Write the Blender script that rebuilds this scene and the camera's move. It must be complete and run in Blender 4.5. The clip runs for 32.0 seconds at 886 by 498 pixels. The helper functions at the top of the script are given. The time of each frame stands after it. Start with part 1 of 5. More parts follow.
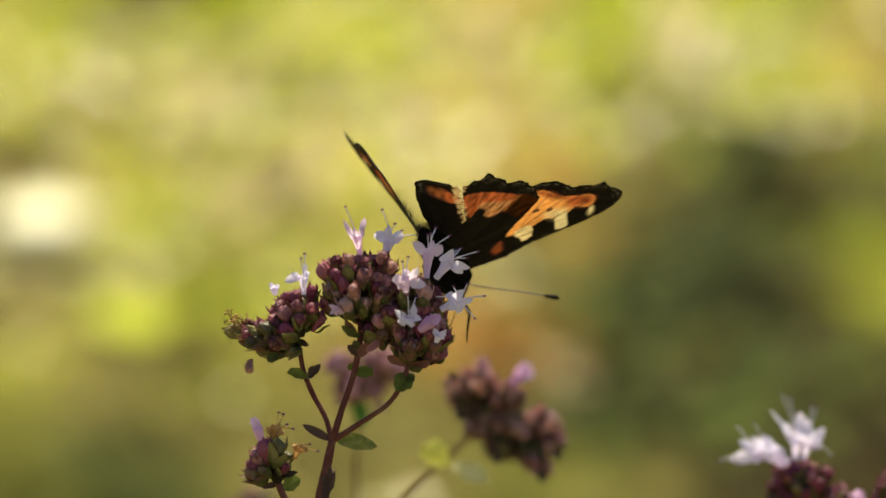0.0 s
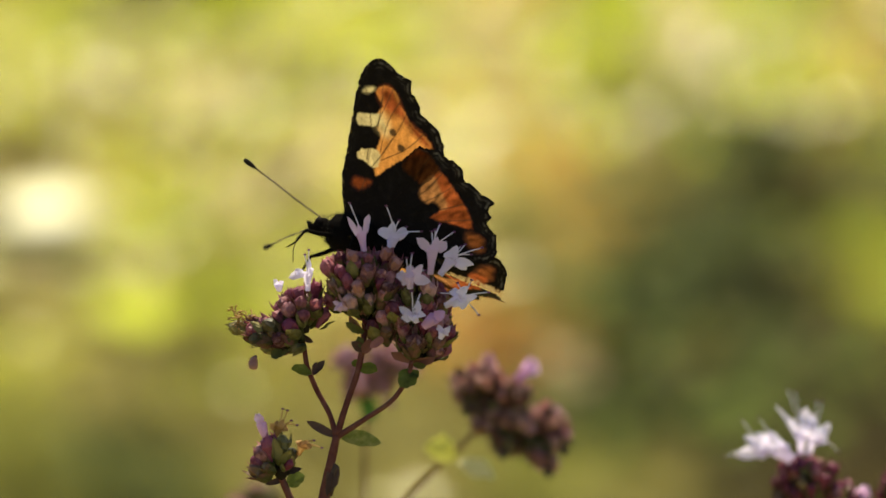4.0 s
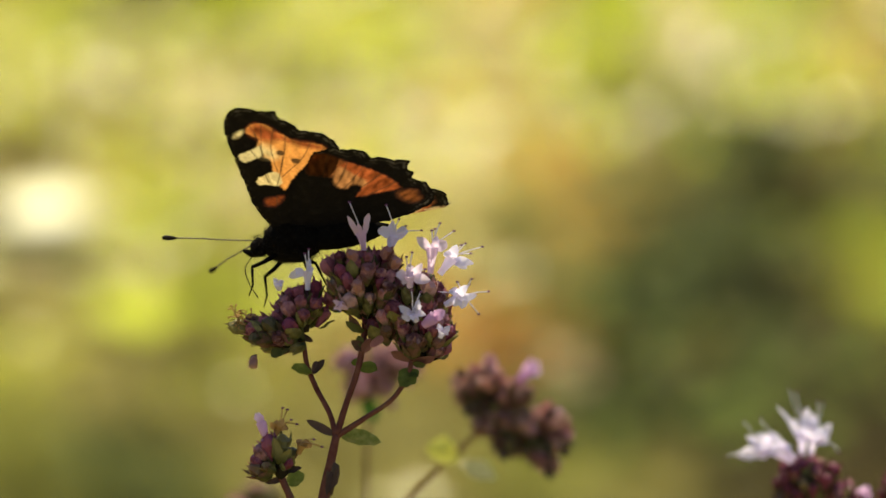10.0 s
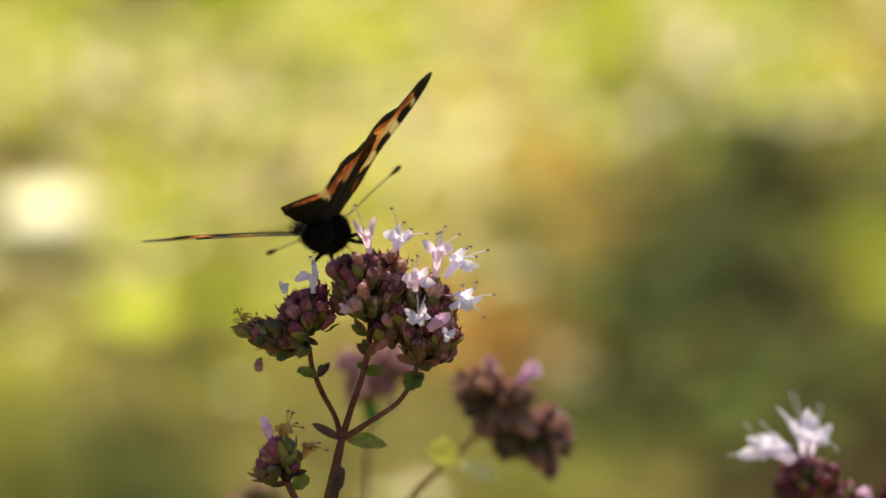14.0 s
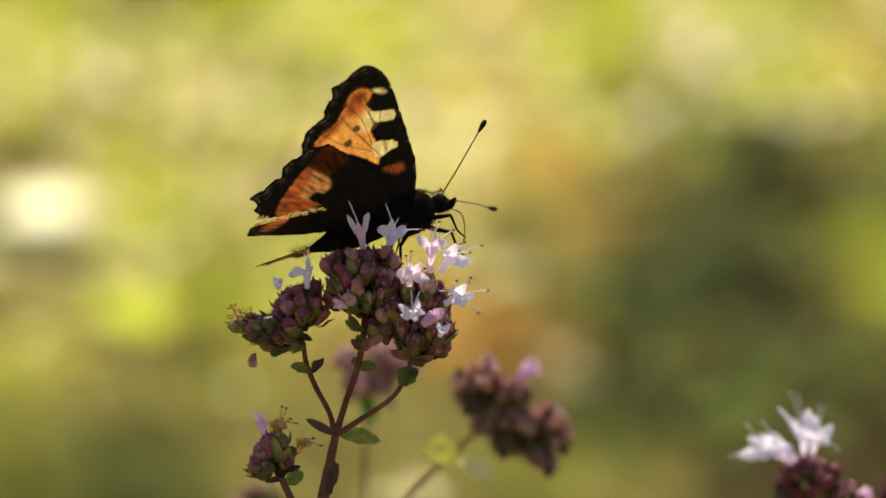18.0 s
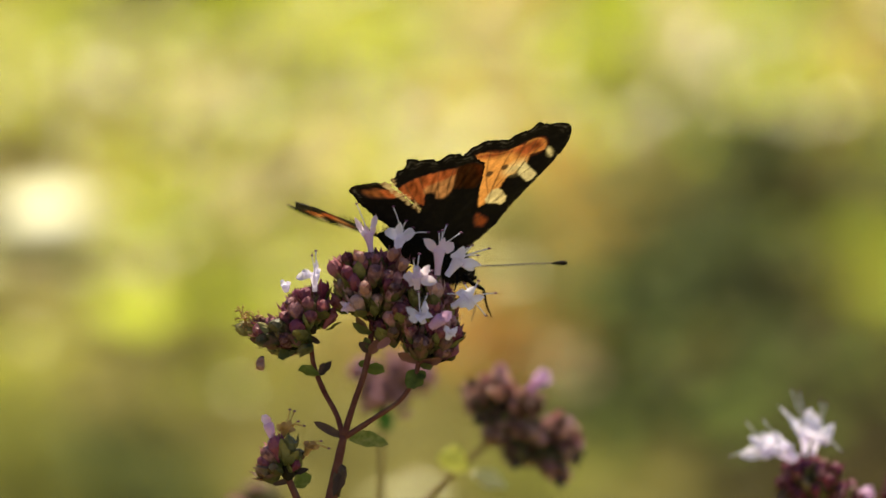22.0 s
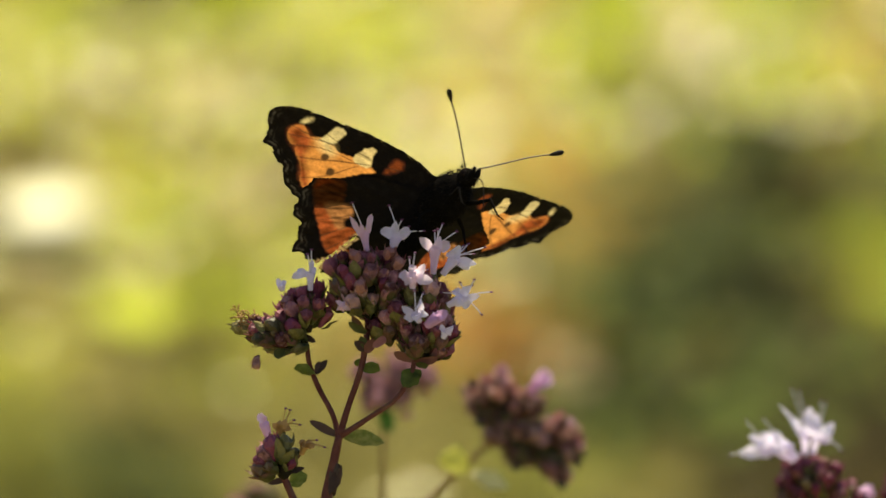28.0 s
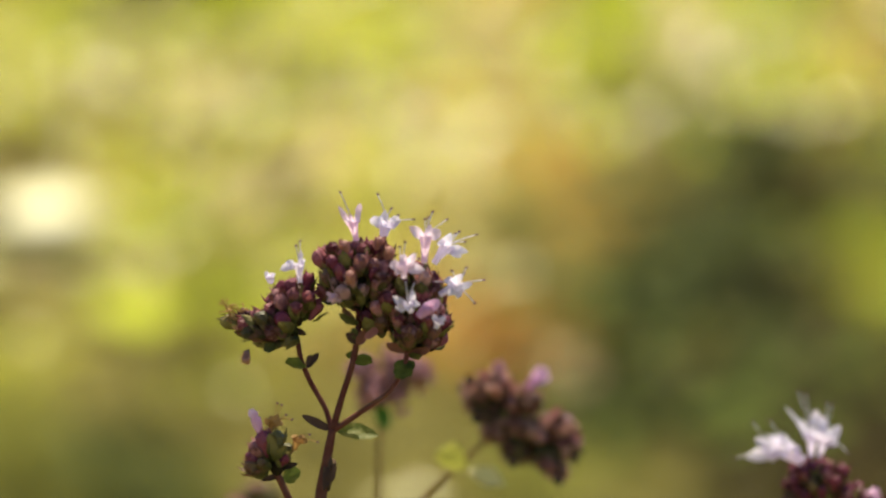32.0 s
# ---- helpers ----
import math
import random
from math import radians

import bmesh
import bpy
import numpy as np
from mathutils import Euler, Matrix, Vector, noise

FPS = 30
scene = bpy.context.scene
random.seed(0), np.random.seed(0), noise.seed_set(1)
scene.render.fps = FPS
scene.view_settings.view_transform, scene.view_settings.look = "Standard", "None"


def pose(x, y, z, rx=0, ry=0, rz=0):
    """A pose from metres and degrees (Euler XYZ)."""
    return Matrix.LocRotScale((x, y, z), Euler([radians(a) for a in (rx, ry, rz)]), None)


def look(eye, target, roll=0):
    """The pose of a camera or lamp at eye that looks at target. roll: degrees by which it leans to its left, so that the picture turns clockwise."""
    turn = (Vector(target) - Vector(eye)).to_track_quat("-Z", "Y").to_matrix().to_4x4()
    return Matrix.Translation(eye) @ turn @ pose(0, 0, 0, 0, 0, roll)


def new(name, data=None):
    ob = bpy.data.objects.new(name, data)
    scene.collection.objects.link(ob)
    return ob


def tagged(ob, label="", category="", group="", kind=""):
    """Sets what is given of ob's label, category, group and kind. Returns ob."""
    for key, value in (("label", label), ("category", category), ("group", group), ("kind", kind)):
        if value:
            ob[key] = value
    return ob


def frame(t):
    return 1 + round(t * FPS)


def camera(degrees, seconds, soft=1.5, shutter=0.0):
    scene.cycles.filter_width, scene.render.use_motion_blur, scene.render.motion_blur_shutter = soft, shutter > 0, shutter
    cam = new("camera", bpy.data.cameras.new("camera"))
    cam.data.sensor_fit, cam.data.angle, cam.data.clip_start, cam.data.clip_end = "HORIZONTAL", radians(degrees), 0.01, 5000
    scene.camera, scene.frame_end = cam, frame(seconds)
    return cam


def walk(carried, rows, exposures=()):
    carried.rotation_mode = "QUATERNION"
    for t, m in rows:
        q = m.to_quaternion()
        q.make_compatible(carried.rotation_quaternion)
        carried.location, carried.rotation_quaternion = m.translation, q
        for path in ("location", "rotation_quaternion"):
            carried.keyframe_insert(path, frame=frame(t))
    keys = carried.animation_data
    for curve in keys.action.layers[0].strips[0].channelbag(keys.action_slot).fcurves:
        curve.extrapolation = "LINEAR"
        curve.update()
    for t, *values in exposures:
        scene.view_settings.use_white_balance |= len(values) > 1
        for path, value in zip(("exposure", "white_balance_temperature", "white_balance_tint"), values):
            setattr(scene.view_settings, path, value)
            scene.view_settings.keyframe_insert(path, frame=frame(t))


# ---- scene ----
# A butterfly on wild oregano, seen close by with a long lens. Small places are given on
# the "stage": u to the right, v up and w away, in millimetres from the middle of the flower.
MIDDLE = Vector((0.0, 0.0, 0.50))
DOWN = radians(10)
RIGHT, UP, AWAY = Vector((1, 0, 0)), Vector((0, math.sin(DOWN), math.cos(DOWN))), Vector((0, math.cos(DOWN), -math.sin(DOWN)))
EYE = MIDDLE - 0.5 * AWAY


def stage(u, v, w=0.0):
    return MIDDLE + 0.001 * (u * RIGHT + v * UP + w * AWAY)


def spot(x, y, w=0.0):
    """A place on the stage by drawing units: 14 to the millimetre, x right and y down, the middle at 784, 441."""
    k = (500 + w) / 500 / 14
    return stage((x - 784) * k, (441 - y) * k, w)


# ---- camera ----
cam = camera(12.782, 32.0, soft=1.5, shutter=0.5)
cam.data.dof.use_dof = True
cam.data.dof.focus_distance = 0.503
cam.data.dof.aperture_fstop = 15.4
# the tripod settles by a hair in the first second and a half, then stands still
walk(cam, [(0, look(EYE, stage(0.54, 0.79))), (0.5, look(EYE, stage(0.25, 0.29))), (1.0, look(EYE, stage(0.21, 0.14))), (1.5, look(EYE, MIDDLE)), (1.8, look(EYE, MIDDLE)), (32, look(EYE, MIDDLE))], exposures=[(0, 0.73), (1.5, 0.83), (28, 0.83), (29.5, 0.75), (32, 0.75)])

# ---- world, sun ----
SUN_EL, SUN_AZ = 62, 8          # degrees; azimuth from straight behind the flower
world = bpy.data.worlds.new("sky")
scene.world = world
world.use_nodes = True
wn = world.node_tree.nodes
sky = wn.new("ShaderNodeTexSky")
sky.sky_type, sky.sun_disc = "NISHITA", False
sky.sun_elevation, sky.sun_rotation = radians(SUN_EL), radians(SUN_AZ)
wn["Background"].inputs["Strength"].default_value = 0.08
world.node_tree.links.new(sky.outputs[0], wn["Background"].inputs["Color"])
sun_dir = Vector((math.sin(radians(SUN_AZ)) * math.cos(radians(SUN_EL)), math.cos(radians(SUN_AZ)) * math.cos(radians(SUN_EL)), math.sin(radians(SUN_EL))))
sun = new("sun", bpy.data.lights.new("sun", "SUN"))
sun.data.energy, sun.data.angle, sun.data.color = 4.8, radians(0.53), (1.0, 0.92, 0.68)
sun.matrix_world = look(sun_dir * 20, (0, 0, 0))


# ---- materials ----
def material(name, stops, scale=900.0, rough=0.6, translucent=0.0, bump=0.0, by_object=0.0, by_island=0.0, spec=0.3, glow=None, detail=4.0):
    """Colour from a ramp of stops (place, (r, g, b)) driven by noise at two scales, and by the piece."""
    m = bpy.data.materials.new(name)
    m.use_nodes = True
    nt = m.node_tree
    n, link = nt.nodes, nt.links.new
    bsdf = n["Principled BSDF"]
    bsdf.inputs["Roughness"].default_value = rough
    bsdf.inputs["Specular IOR Level"].default_value = spec
    co = n.new("ShaderNodeTexCoord")
    fine, broad = n.new("ShaderNodeTexNoise"), n.new("ShaderNodeTexNoise")
    for tex, s in ((fine, scale), (broad, scale / 6)):
        tex.inputs["Scale"].default_value, tex.inputs["Detail"].default_value = s, detail
        link(co.outputs["Object"], tex.inputs["Vector"])
    mix = n.new("ShaderNodeMath")
    mix.operation = "ADD"
    half = n.new("ShaderNodeMath")
    half.operation, half.inputs[1].default_value = "MULTIPLY", 0.5
    link(fine.outputs["Fac"], mix.inputs[0])
    link(broad.outputs["Fac"], mix.inputs[1])
    link(mix.outputs[0], half.inputs[0])
    value = half.outputs[0]
    for amount, node, socket in ((by_object, "ShaderNodeObjectInfo", "Random"), (by_island, "ShaderNodeNewGeometry", "Random Per Island")):
        if amount:
            src, blend = n.new(node), n.new("ShaderNodeMix")
            blend.inputs[0].default_value = amount
            link(value, blend.inputs[2])
            link(src.outputs[socket], blend.inputs[3])
            value = blend.outputs[0]
    ramp = n.new("ShaderNodeValToRGB")
    e = ramp.color_ramp.elements
    while len(e) < len(stops):
        e.new(0.5)
    for el, (p, c) in zip(e, stops):
        el.position, el.color = p, (*c, 1)
    link(value, ramp.inputs[0])
    link(ramp.outputs[0], bsdf.inputs["Base Color"])
    if bump:
        b = n.new("ShaderNodeBump")
        b.inputs["Strength"].default_value, b.inputs["Distance"].default_value = bump, 0.3 / scale
        link(fine.outputs["Fac"], b.inputs["Height"])
        link(b.outputs[0], bsdf.inputs["Normal"])
    if translucent:
        tr, mx = n.new("ShaderNodeBsdfTranslucent"), n.new("ShaderNodeMixShader")
        if glow:
            tint = n.new("ShaderNodeMix")
            tint.data_type, tint.blend_type = "RGBA", "MULTIPLY"
            tint.inputs[0].default_value = 1.0
            tint.inputs[7].default_value = (*glow, 1)
            link(ramp.outputs[0], tint.inputs[6])
            link(tint.outputs[2], tr.inputs["Color"])
        else:
            link(ramp.outputs[0], tr.inputs["Color"])
        mx.inputs[0].default_value = translucent
        link(bsdf.outputs[0], mx.inputs[1])
        link(tr.outputs[0], mx.inputs[2])
        link(mx.outputs[0], n["Material Output"].inputs["Surface"])
    return m


M_BODY = material("body_black", [(0.3, (0.003, 0.0025, 0.002)), (0.7, (0.01, 0.008, 0.006))], 1500, 1.0, bump=0.6, spec=0.02)
M_HAIR = material("body_hair", [(0.3, (0.006, 0.005, 0.004)), (0.7, (0.03, 0.02, 0.012))], 1500, 0.8, by_island=0.6, spec=0.1)
M_EYE = material("eye_dark", [(0.3, (0.006, 0.005, 0.004)), (0.7, (0.02, 0.012, 0.008))], 3000, 0.6, spec=0.03)
M_SHAFT = material("antenna_brown", [(0.3, (0.07, 0.05, 0.028)), (0.7, (0.17, 0.13, 0.08))], 2500, 0.5)
M_CLUB = material("antenna_club", [(0.3, (0.008, 0.006, 0.005)), (0.7, (0.03, 0.02, 0.012))], 2500, 0.6, spec=0.06)
M_STEM = material("stem_red", [(0.35, (0.085, 0.024, 0.018)), (0.52, (0.15, 0.055, 0.038)), (0.7, (0.2, 0.125, 0.065))], 500, 0.75, bump=0.7, spec=0.08)
M_BUD = material("bud_purple", [(0.1, (0.36, 0.1, 0.13)), (0.22, (0.1, 0.018, 0.028)), (0.33, (0.44, 0.15, 0.17)), (0.43, (0.17, 0.03, 0.045)), (0.52, (0.58, 0.27, 0.27)), (0.61, (0.08, 0.02, 0.02)), (0.7, (0.62, 0.35, 0.3)), (0.8, (0.24, 0.045, 0.07)), (0.9, (0.3, 0.24, 0.09))], 1300, 0.5, 0.25, 1.0, by_object=0.6, spec=0.25)
M_PINK = material("petal_pink", [(0.3, (0.62, 0.34, 0.56)), (0.7, (0.76, 0.5, 0.7))], 700, 0.6, 0.5, 0.3, spec=0.1)
M_CRIMSON = material("bud_crimson", [(0.15, (0.08, 0.014, 0.024)), (0.35, (0.24, 0.045, 0.08)), (0.5, (0.11, 0.018, 0.03)), (0.65, (0.3, 0.075, 0.12)), (0.85, (0.17, 0.13, 0.045))], 1400, 0.55, 0.2, 0.8, by_object=0.5)
M_SALMON = material("bud_salmon", [(0.3, (0.3, 0.11, 0.1)), (0.7, (0.48, 0.24, 0.19))], 1800, 0.5, 0.25, 0.8, by_object=0.3)
M_WRAP = material("bud_scale", [(0.15, (0.13, 0.12, 0.034)), (0.3, (0.25, 0.21, 0.075)), (0.42, (0.08, 0.065, 0.022)), (0.52, (0.27, 0.09, 0.09)), (0.62, (0.08, 0.065, 0.022)), (0.74, (0.3, 0.26, 0.1)), (0.88, (0.15, 0.045, 0.045))], 1400, 0.6, 0.25, 0.9, by_object=0.5, spec=0.15)


def green_shade_foot(m, low, high, colour):
    """Blends a piece's foot, along its own z, into a second colour: own green for some, painted shade for others."""
    n, link = m.node_tree.nodes, m.node_tree.links.new
    co, sep, fit = n.new("ShaderNodeTexCoord"), n.new("ShaderNodeSeparateXYZ"), n.new("ShaderNodeMapRange")
    fit.interpolation_type = "SMOOTHSTEP"
    fit.inputs["From Min"].default_value, fit.inputs["From Max"].default_value = low, high
    link(co.outputs["Object"], sep.inputs[0])
    link(sep.outputs["Z"], fit.inputs["Value"])
    mix = n.new("ShaderNodeMix")
    mix.data_type = "RGBA"
    mix.inputs[6].default_value = (*colour, 1)
    link(fit.outputs[0], mix.inputs[0])
    ramp = next(x for x in n if x.type == "VALTORGB")
    users = [k.to_socket for k in ramp.outputs[0].links]
    link(ramp.outputs[0], mix.inputs[7])
    for u in users:
        link(mix.outputs[2], u)


green_shade_foot(M_BUD, 0.0006, 0.0018, (0.12, 0.125, 0.035))
green_shade_foot(M_WRAP, 0.0, 0.0016, (0.07, 0.075, 0.02))
M_BUDGREEN = material("bud_olive", [(0.2, (0.1, 0.09, 0.028)), (0.36, (0.22, 0.18, 0.06)), (0.5, (0.17, 0.075, 0.055)), (0.62, (0.08, 0.07, 0.024)), (0.76, (0.24, 0.1, 0.09)), (0.88, (0.17, 0.14, 0.05))], 1500, 0.5, 0.2, 1.0, by_object=0.55)
# Near-black foot: shade in the heads' lower halves, put into the olive buds' colour
green_shade_foot(M_BUDGREEN, 0.0005, 0.0018, (0.05, 0.055, 0.016))
M_SPENT = material("bud_spent", [(0.12, (0.14, 0.065, 0.045)), (0.25, (0.58, 0.28, 0.23)), (0.38, (0.2, 0.095, 0.065)), (0.5, (0.72, 0.44, 0.37)), (0.62, (0.26, 0.13, 0.08)), (0.75, (0.62, 0.33, 0.25)), (0.9, (0.74, 0.5, 0.45))], 900, 0.6, 0.4, 0.6, by_object=0.75)
green_shade_foot(M_SPENT, 0.0003, 0.0012, (0.08, 0.06, 0.03))
M_FRESH = material("leaf_fresh", [(0.3, (0.06, 0.16, 0.02)), (0.7, (0.13, 0.28, 0.04))], 400, 0.5, 0.5, 0.4)
M_PINKDRY = material("scale_pink", [(0.3, (0.3, 0.11, 0.1)), (0.7, (0.5, 0.22, 0.19))], 900, 0.6, 0.35, 0.4)
M_FADED = material("bud_faded", [(0.15, (0.3, 0.12, 0.14)), (0.4, (0.55, 0.3, 0.33)), (0.6, (0.38, 0.17, 0.18)), (0.85, (0.62, 0.38, 0.42))], 900, 0.6, 0.3, 0.4, by_object=0.6)
M_CREAMLEAF = material("leaf_cream", [(0.3, (0.62, 0.58, 0.25)), (0.7, (0.82, 0.78, 0.42))], 300, 0.5, 0.45, 0.3)
M_SEPAL = material("sepal_green", [(0.3, (0.05, 0.06, 0.02)), (0.5, (0.12, 0.12, 0.035)), (0.62, (0.2, 0.08, 0.07))], 700, 0.6, 0.3, 0.4, by_object=0.4)
M_LEAF = material("leaf_green", [(0.34, (0.05, 0.065, 0.012)), (0.5, (0.14, 0.17, 0.03)), (0.64, (0.34, 0.32, 0.1))], 700, 0.55, 0.5, 0.7, by_object=0.2)
M_PALELEAF = material("leaf_yellowing", [(0.3, (0.6, 0.6, 0.06)), (0.7, (0.86, 0.8, 0.22))], 300, 0.5, 0.6, 0.3)
M_DRYLEAF = material("leaf_dark", [(0.3, (0.05, 0.035, 0.03)), (0.6, (0.10, 0.06, 0.045)), (0.8, (0.17, 0.12, 0.06))], 600, 0.85, 0.15, 0.5, by_object=0.3, spec=0.05)
M_PETAL = material("petal_lilac", [(0.25, (0.8, 0.52, 0.72)), (0.5, (0.87, 0.66, 0.8)), (0.75, (0.9, 0.77, 0.86))], 700, 0.7, 0.62, 0.3, by_object=0.5, spec=0.05)
M_WHITE = material("petal_white", [(0.3, (0.84, 0.74, 0.9)), (0.7, (0.91, 0.86, 0.96))], 700, 0.7, 0.55, 0.3, spec=0.08)
M_FILAMENT = material("filament_pale", [(0.3, (0.75, 0.66, 0.78)), (0.7, (0.85, 0.82, 0.86))], 900, 0.5, 0.3)
M_ANTHER = material("anther_dark", [(0.3, (0.04, 0.015, 0.03)), (0.7, (0.2, 0.05, 0.14))], 2500, 0.6)
M_WITHER = material("withered_tan", [(0.3, (0.36, 0.18, 0.05)), (0.7, (0.62, 0.38, 0.14))], 900, 0.7, 0.3)
# Near-black core colour paints the shade seen in gaps between buds
M_GAPSHADE = material("head_gap_shade", [(0.3, (0.015, 0.014, 0.007)), (0.7, (0.045, 0.03, 0.02))], 900, 0.9, spec=0.05)


# ---- mesh helpers ----
def part(name, bm, mats, parent, label="", at=None):
    """Links a bmesh as one mesh object under a thing or a part."""
    me = bpy.data.meshes.new(name)
    bm.to_mesh(me)
    bm.free()
    for m in mats if isinstance(mats, (list, tuple)) else [mats]:
        me.materials.append(m)
    for p in me.polygons:
        p.use_smooth = True
    return placed(name, me, parent, label, at)


def placed(name, me, parent, label="", at=None):
    ob = new(name, me)
    ob.parent = parent
    if at is not None:
        ob.matrix_basis = at
    if label:
        ob["label"] = label
    return ob


def tube(bm, points, radii, sides=6, mat=0, close=True):
    """A tapered tube along points (Vectors)."""
    rings = []
    side = None
    for i, p in enumerate(points):
        d = (points[min(i + 1, len(points) - 1)] - points[max(i - 1, 0)]).normalized()
        if side is None:
            side = d.orthogonal().normalized()
        side = (side - d * side.dot(d)).normalized()
        other = d.cross(side)
        r = radii[i] if isinstance(radii, (list, tuple)) else radii
        rings.append([bm.verts.new(p + r * (math.cos(a) * side + math.sin(a) * other)) for a in (2 * math.pi * j / sides for j in range(sides))])
    for a, b in zip(rings, rings[1:]):
        for j in range(sides):
            bm.faces.new((a[j], a[(j + 1) % sides], b[(j + 1) % sides], b[j])).material_index = mat
    if close:
        for r in (rings[0][::-1], rings[-1]):
            bm.faces.new(r).material_index = mat
    return rings


def smooth_line(points, steps=5):
    """A smooth line through points, its bends scaled to their spacing."""
    pts = [Vector(p) for p in points]
    n = len(pts)
    gap = [max((b - a).length, 1e-9) for a, b in zip(pts, pts[1:])]
    slope = [(pts[1] - pts[0]) / gap[0]]
    for i in range(1, n - 1):
        slope.append(((pts[i] - pts[i - 1]) / gap[i - 1] * gap[i] + (pts[i + 1] - pts[i]) / gap[i] * gap[i - 1]) / (gap[i] + gap[i - 1]))
    slope.append((pts[-1] - pts[-2]) / gap[-1])
    out = []
    for i in range(n - 1):
        a, b, h = pts[i], pts[i + 1], gap[i]
        for k in range(steps):
            t = k / steps
            out.append(a * (2 * t ** 3 - 3 * t * t + 1) + slope[i] * h * (t ** 3 - 2 * t * t + t) + b * (3 * t * t - 2 * t ** 3) + slope[i + 1] * h * (t ** 3 - t * t))
    return out + [pts[-1]]


def turned(bm, profile, sides=8, mat=0, wobble=0.0, ridge=0.0, rng=None):
    """A body turned about z from (z, radius) pairs."""
    rings = []
    for z, r in profile:
        rings.append([bm.verts.new((k * math.cos(a), k * math.sin(a), z)) for a, k in
                      ((2 * math.pi * j / sides, r * (1 + ridge * (j % 2)) * (1 + (rng.uniform(-wobble, wobble) if rng else 0))) for j in range(sides))])
    for a, b in zip(rings, rings[1:]):
        for j in range(sides):
            bm.faces.new((a[j], a[(j + 1) % sides], b[(j + 1) % sides], b[j])).material_index = mat
    bm.faces.new(rings[0][::-1]).material_index = mat
    bm.faces.new(rings[-1]).material_index = mat


def aim(place, way, spin=0.0, scale=1.0):
    """A pose at place whose z runs along way."""
    q = Vector(way).to_track_quat("Z", "Y")
    return Matrix.LocRotScale(place, q @ Euler((0, 0, spin)).to_quaternion(), (scale, scale, scale))


def ball(bm, centre, radii, seg=12, rings=8, mat=0, lump=0.0, m=None):
    made = bmesh.ops.create_uvsphere(bm, u_segments=seg, v_segments=rings, radius=1.0)["verts"]
    for v in made:
        k = 1 + lump * noise.noise(v.co * 2.3 + Vector(centre) * 300)
        v.co = Vector((v.co.x * radii[0] * k, v.co.y * radii[1] * k, v.co.z * radii[2] * k)) + Vector(centre)
        for f in v.link_faces:
            f.material_index = mat


# ---- ground ----
def ground_sheet():
    bm = bmesh.new()
    edges = [-900, -200, -60, -20, -8] + [round(-4 + 0.25 * i, 2) for i in range(33)] + [8, 20, 60, 200, 900]
    rows = [[bm.verts.new((x, y + 3.5, 0.012 * noise.noise(Vector((x * 2, y * 2, 0))) if abs(x) < 5 and abs(y) < 5 else 0.0)) for x in edges] for y in edges]
    for a, b in zip(rows, rows[1:]):
        for i in range(len(edges) - 1):
            bm.faces.new((a[i], a[i + 1], b[i + 1], b[i]))
    me = bpy.data.meshes.new("ground")
    bm.to_mesh(me)
    bm.free()
    me.materials.append(material("ground_soil", [(0.3, (0.10, 0.08, 0.04)), (0.5, (0.22, 0.19, 0.08)), (0.7, (0.34, 0.28, 0.13))], 30, 0.9, bump=0.4, spec=0.05))
    tagged(new("ground", me), "dry meadow ground with straw and moss", "ground", kind="structure")


ground_sheet()


def grass(name, spots, mat, tall, wide, blades, label, spread=0.05, lean=0.5, seed=3):
    """Tufts of bent blades round the spots, as one thing that nobody could count."""
    rng = random.Random(seed)
    verts, faces = [], []
    for x, y in spots:
        for _ in range(blades):
            a, d = rng.uniform(0, 6.283), spread * math.sqrt(rng.random())
            px, py = x + d * math.cos(a), y + d * math.sin(a)
            h, b, turn = tall * rng.uniform(0.5, 1.2), wide * rng.uniform(0.6, 1.3), rng.uniform(0, 6.283)
            cx, cy = math.cos(turn) * b / 2, math.sin(turn) * b / 2
            lx, ly = rng.gauss(0, lean) * h, rng.gauss(0, lean) * h
            i = len(verts)
            for f, w in ((0.0, 0.7), (0.45, 1.0), (0.8, 0.7)):
                ox, oy, z = px + lx * f * f, py + ly * f * f, h * f * (1 - 0.25 * f)
                verts += [(ox - cx * w, oy - cy * w, z), (ox + cx * w, oy + cy * w, z)]
            verts.append((px + lx, py + ly, h * 0.78))
            faces += [(i, i + 1, i + 3, i + 2), (i + 2, i + 3, i + 5, i + 4), (i + 4, i + 5, i + 6)]
    me = bpy.data.meshes.new(name)
    me.from_pydata(verts, [], faces)
    me.materials.append(mat)
    return tagged(new(name, me), label, "grass", kind="stuff")


# The meadow behind: kinds of growth by where they stand; sunlit and shaded patches are put into their colours.
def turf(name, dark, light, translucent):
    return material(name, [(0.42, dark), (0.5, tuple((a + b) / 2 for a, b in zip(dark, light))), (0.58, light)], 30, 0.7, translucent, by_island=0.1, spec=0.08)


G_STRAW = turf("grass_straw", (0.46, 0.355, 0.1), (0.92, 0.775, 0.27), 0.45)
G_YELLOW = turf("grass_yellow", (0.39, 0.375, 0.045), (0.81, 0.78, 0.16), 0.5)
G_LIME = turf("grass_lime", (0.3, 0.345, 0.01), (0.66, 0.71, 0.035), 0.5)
G_GREEN = turf("grass_green", (0.115, 0.108, 0.022), (0.37, 0.355, 0.075), 0.4)
# Low albedo paints the strip's shaded patches; no shadow falls there
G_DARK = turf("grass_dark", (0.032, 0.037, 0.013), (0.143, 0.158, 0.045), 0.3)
G_RUST = turf("grass_rust", (0.22, 0.1, 0.02), (0.56, 0.285, 0.062), 0.4)
# Pale enough to carry the brightest sunlit patches in its colour
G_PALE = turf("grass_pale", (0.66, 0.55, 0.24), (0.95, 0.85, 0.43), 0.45)
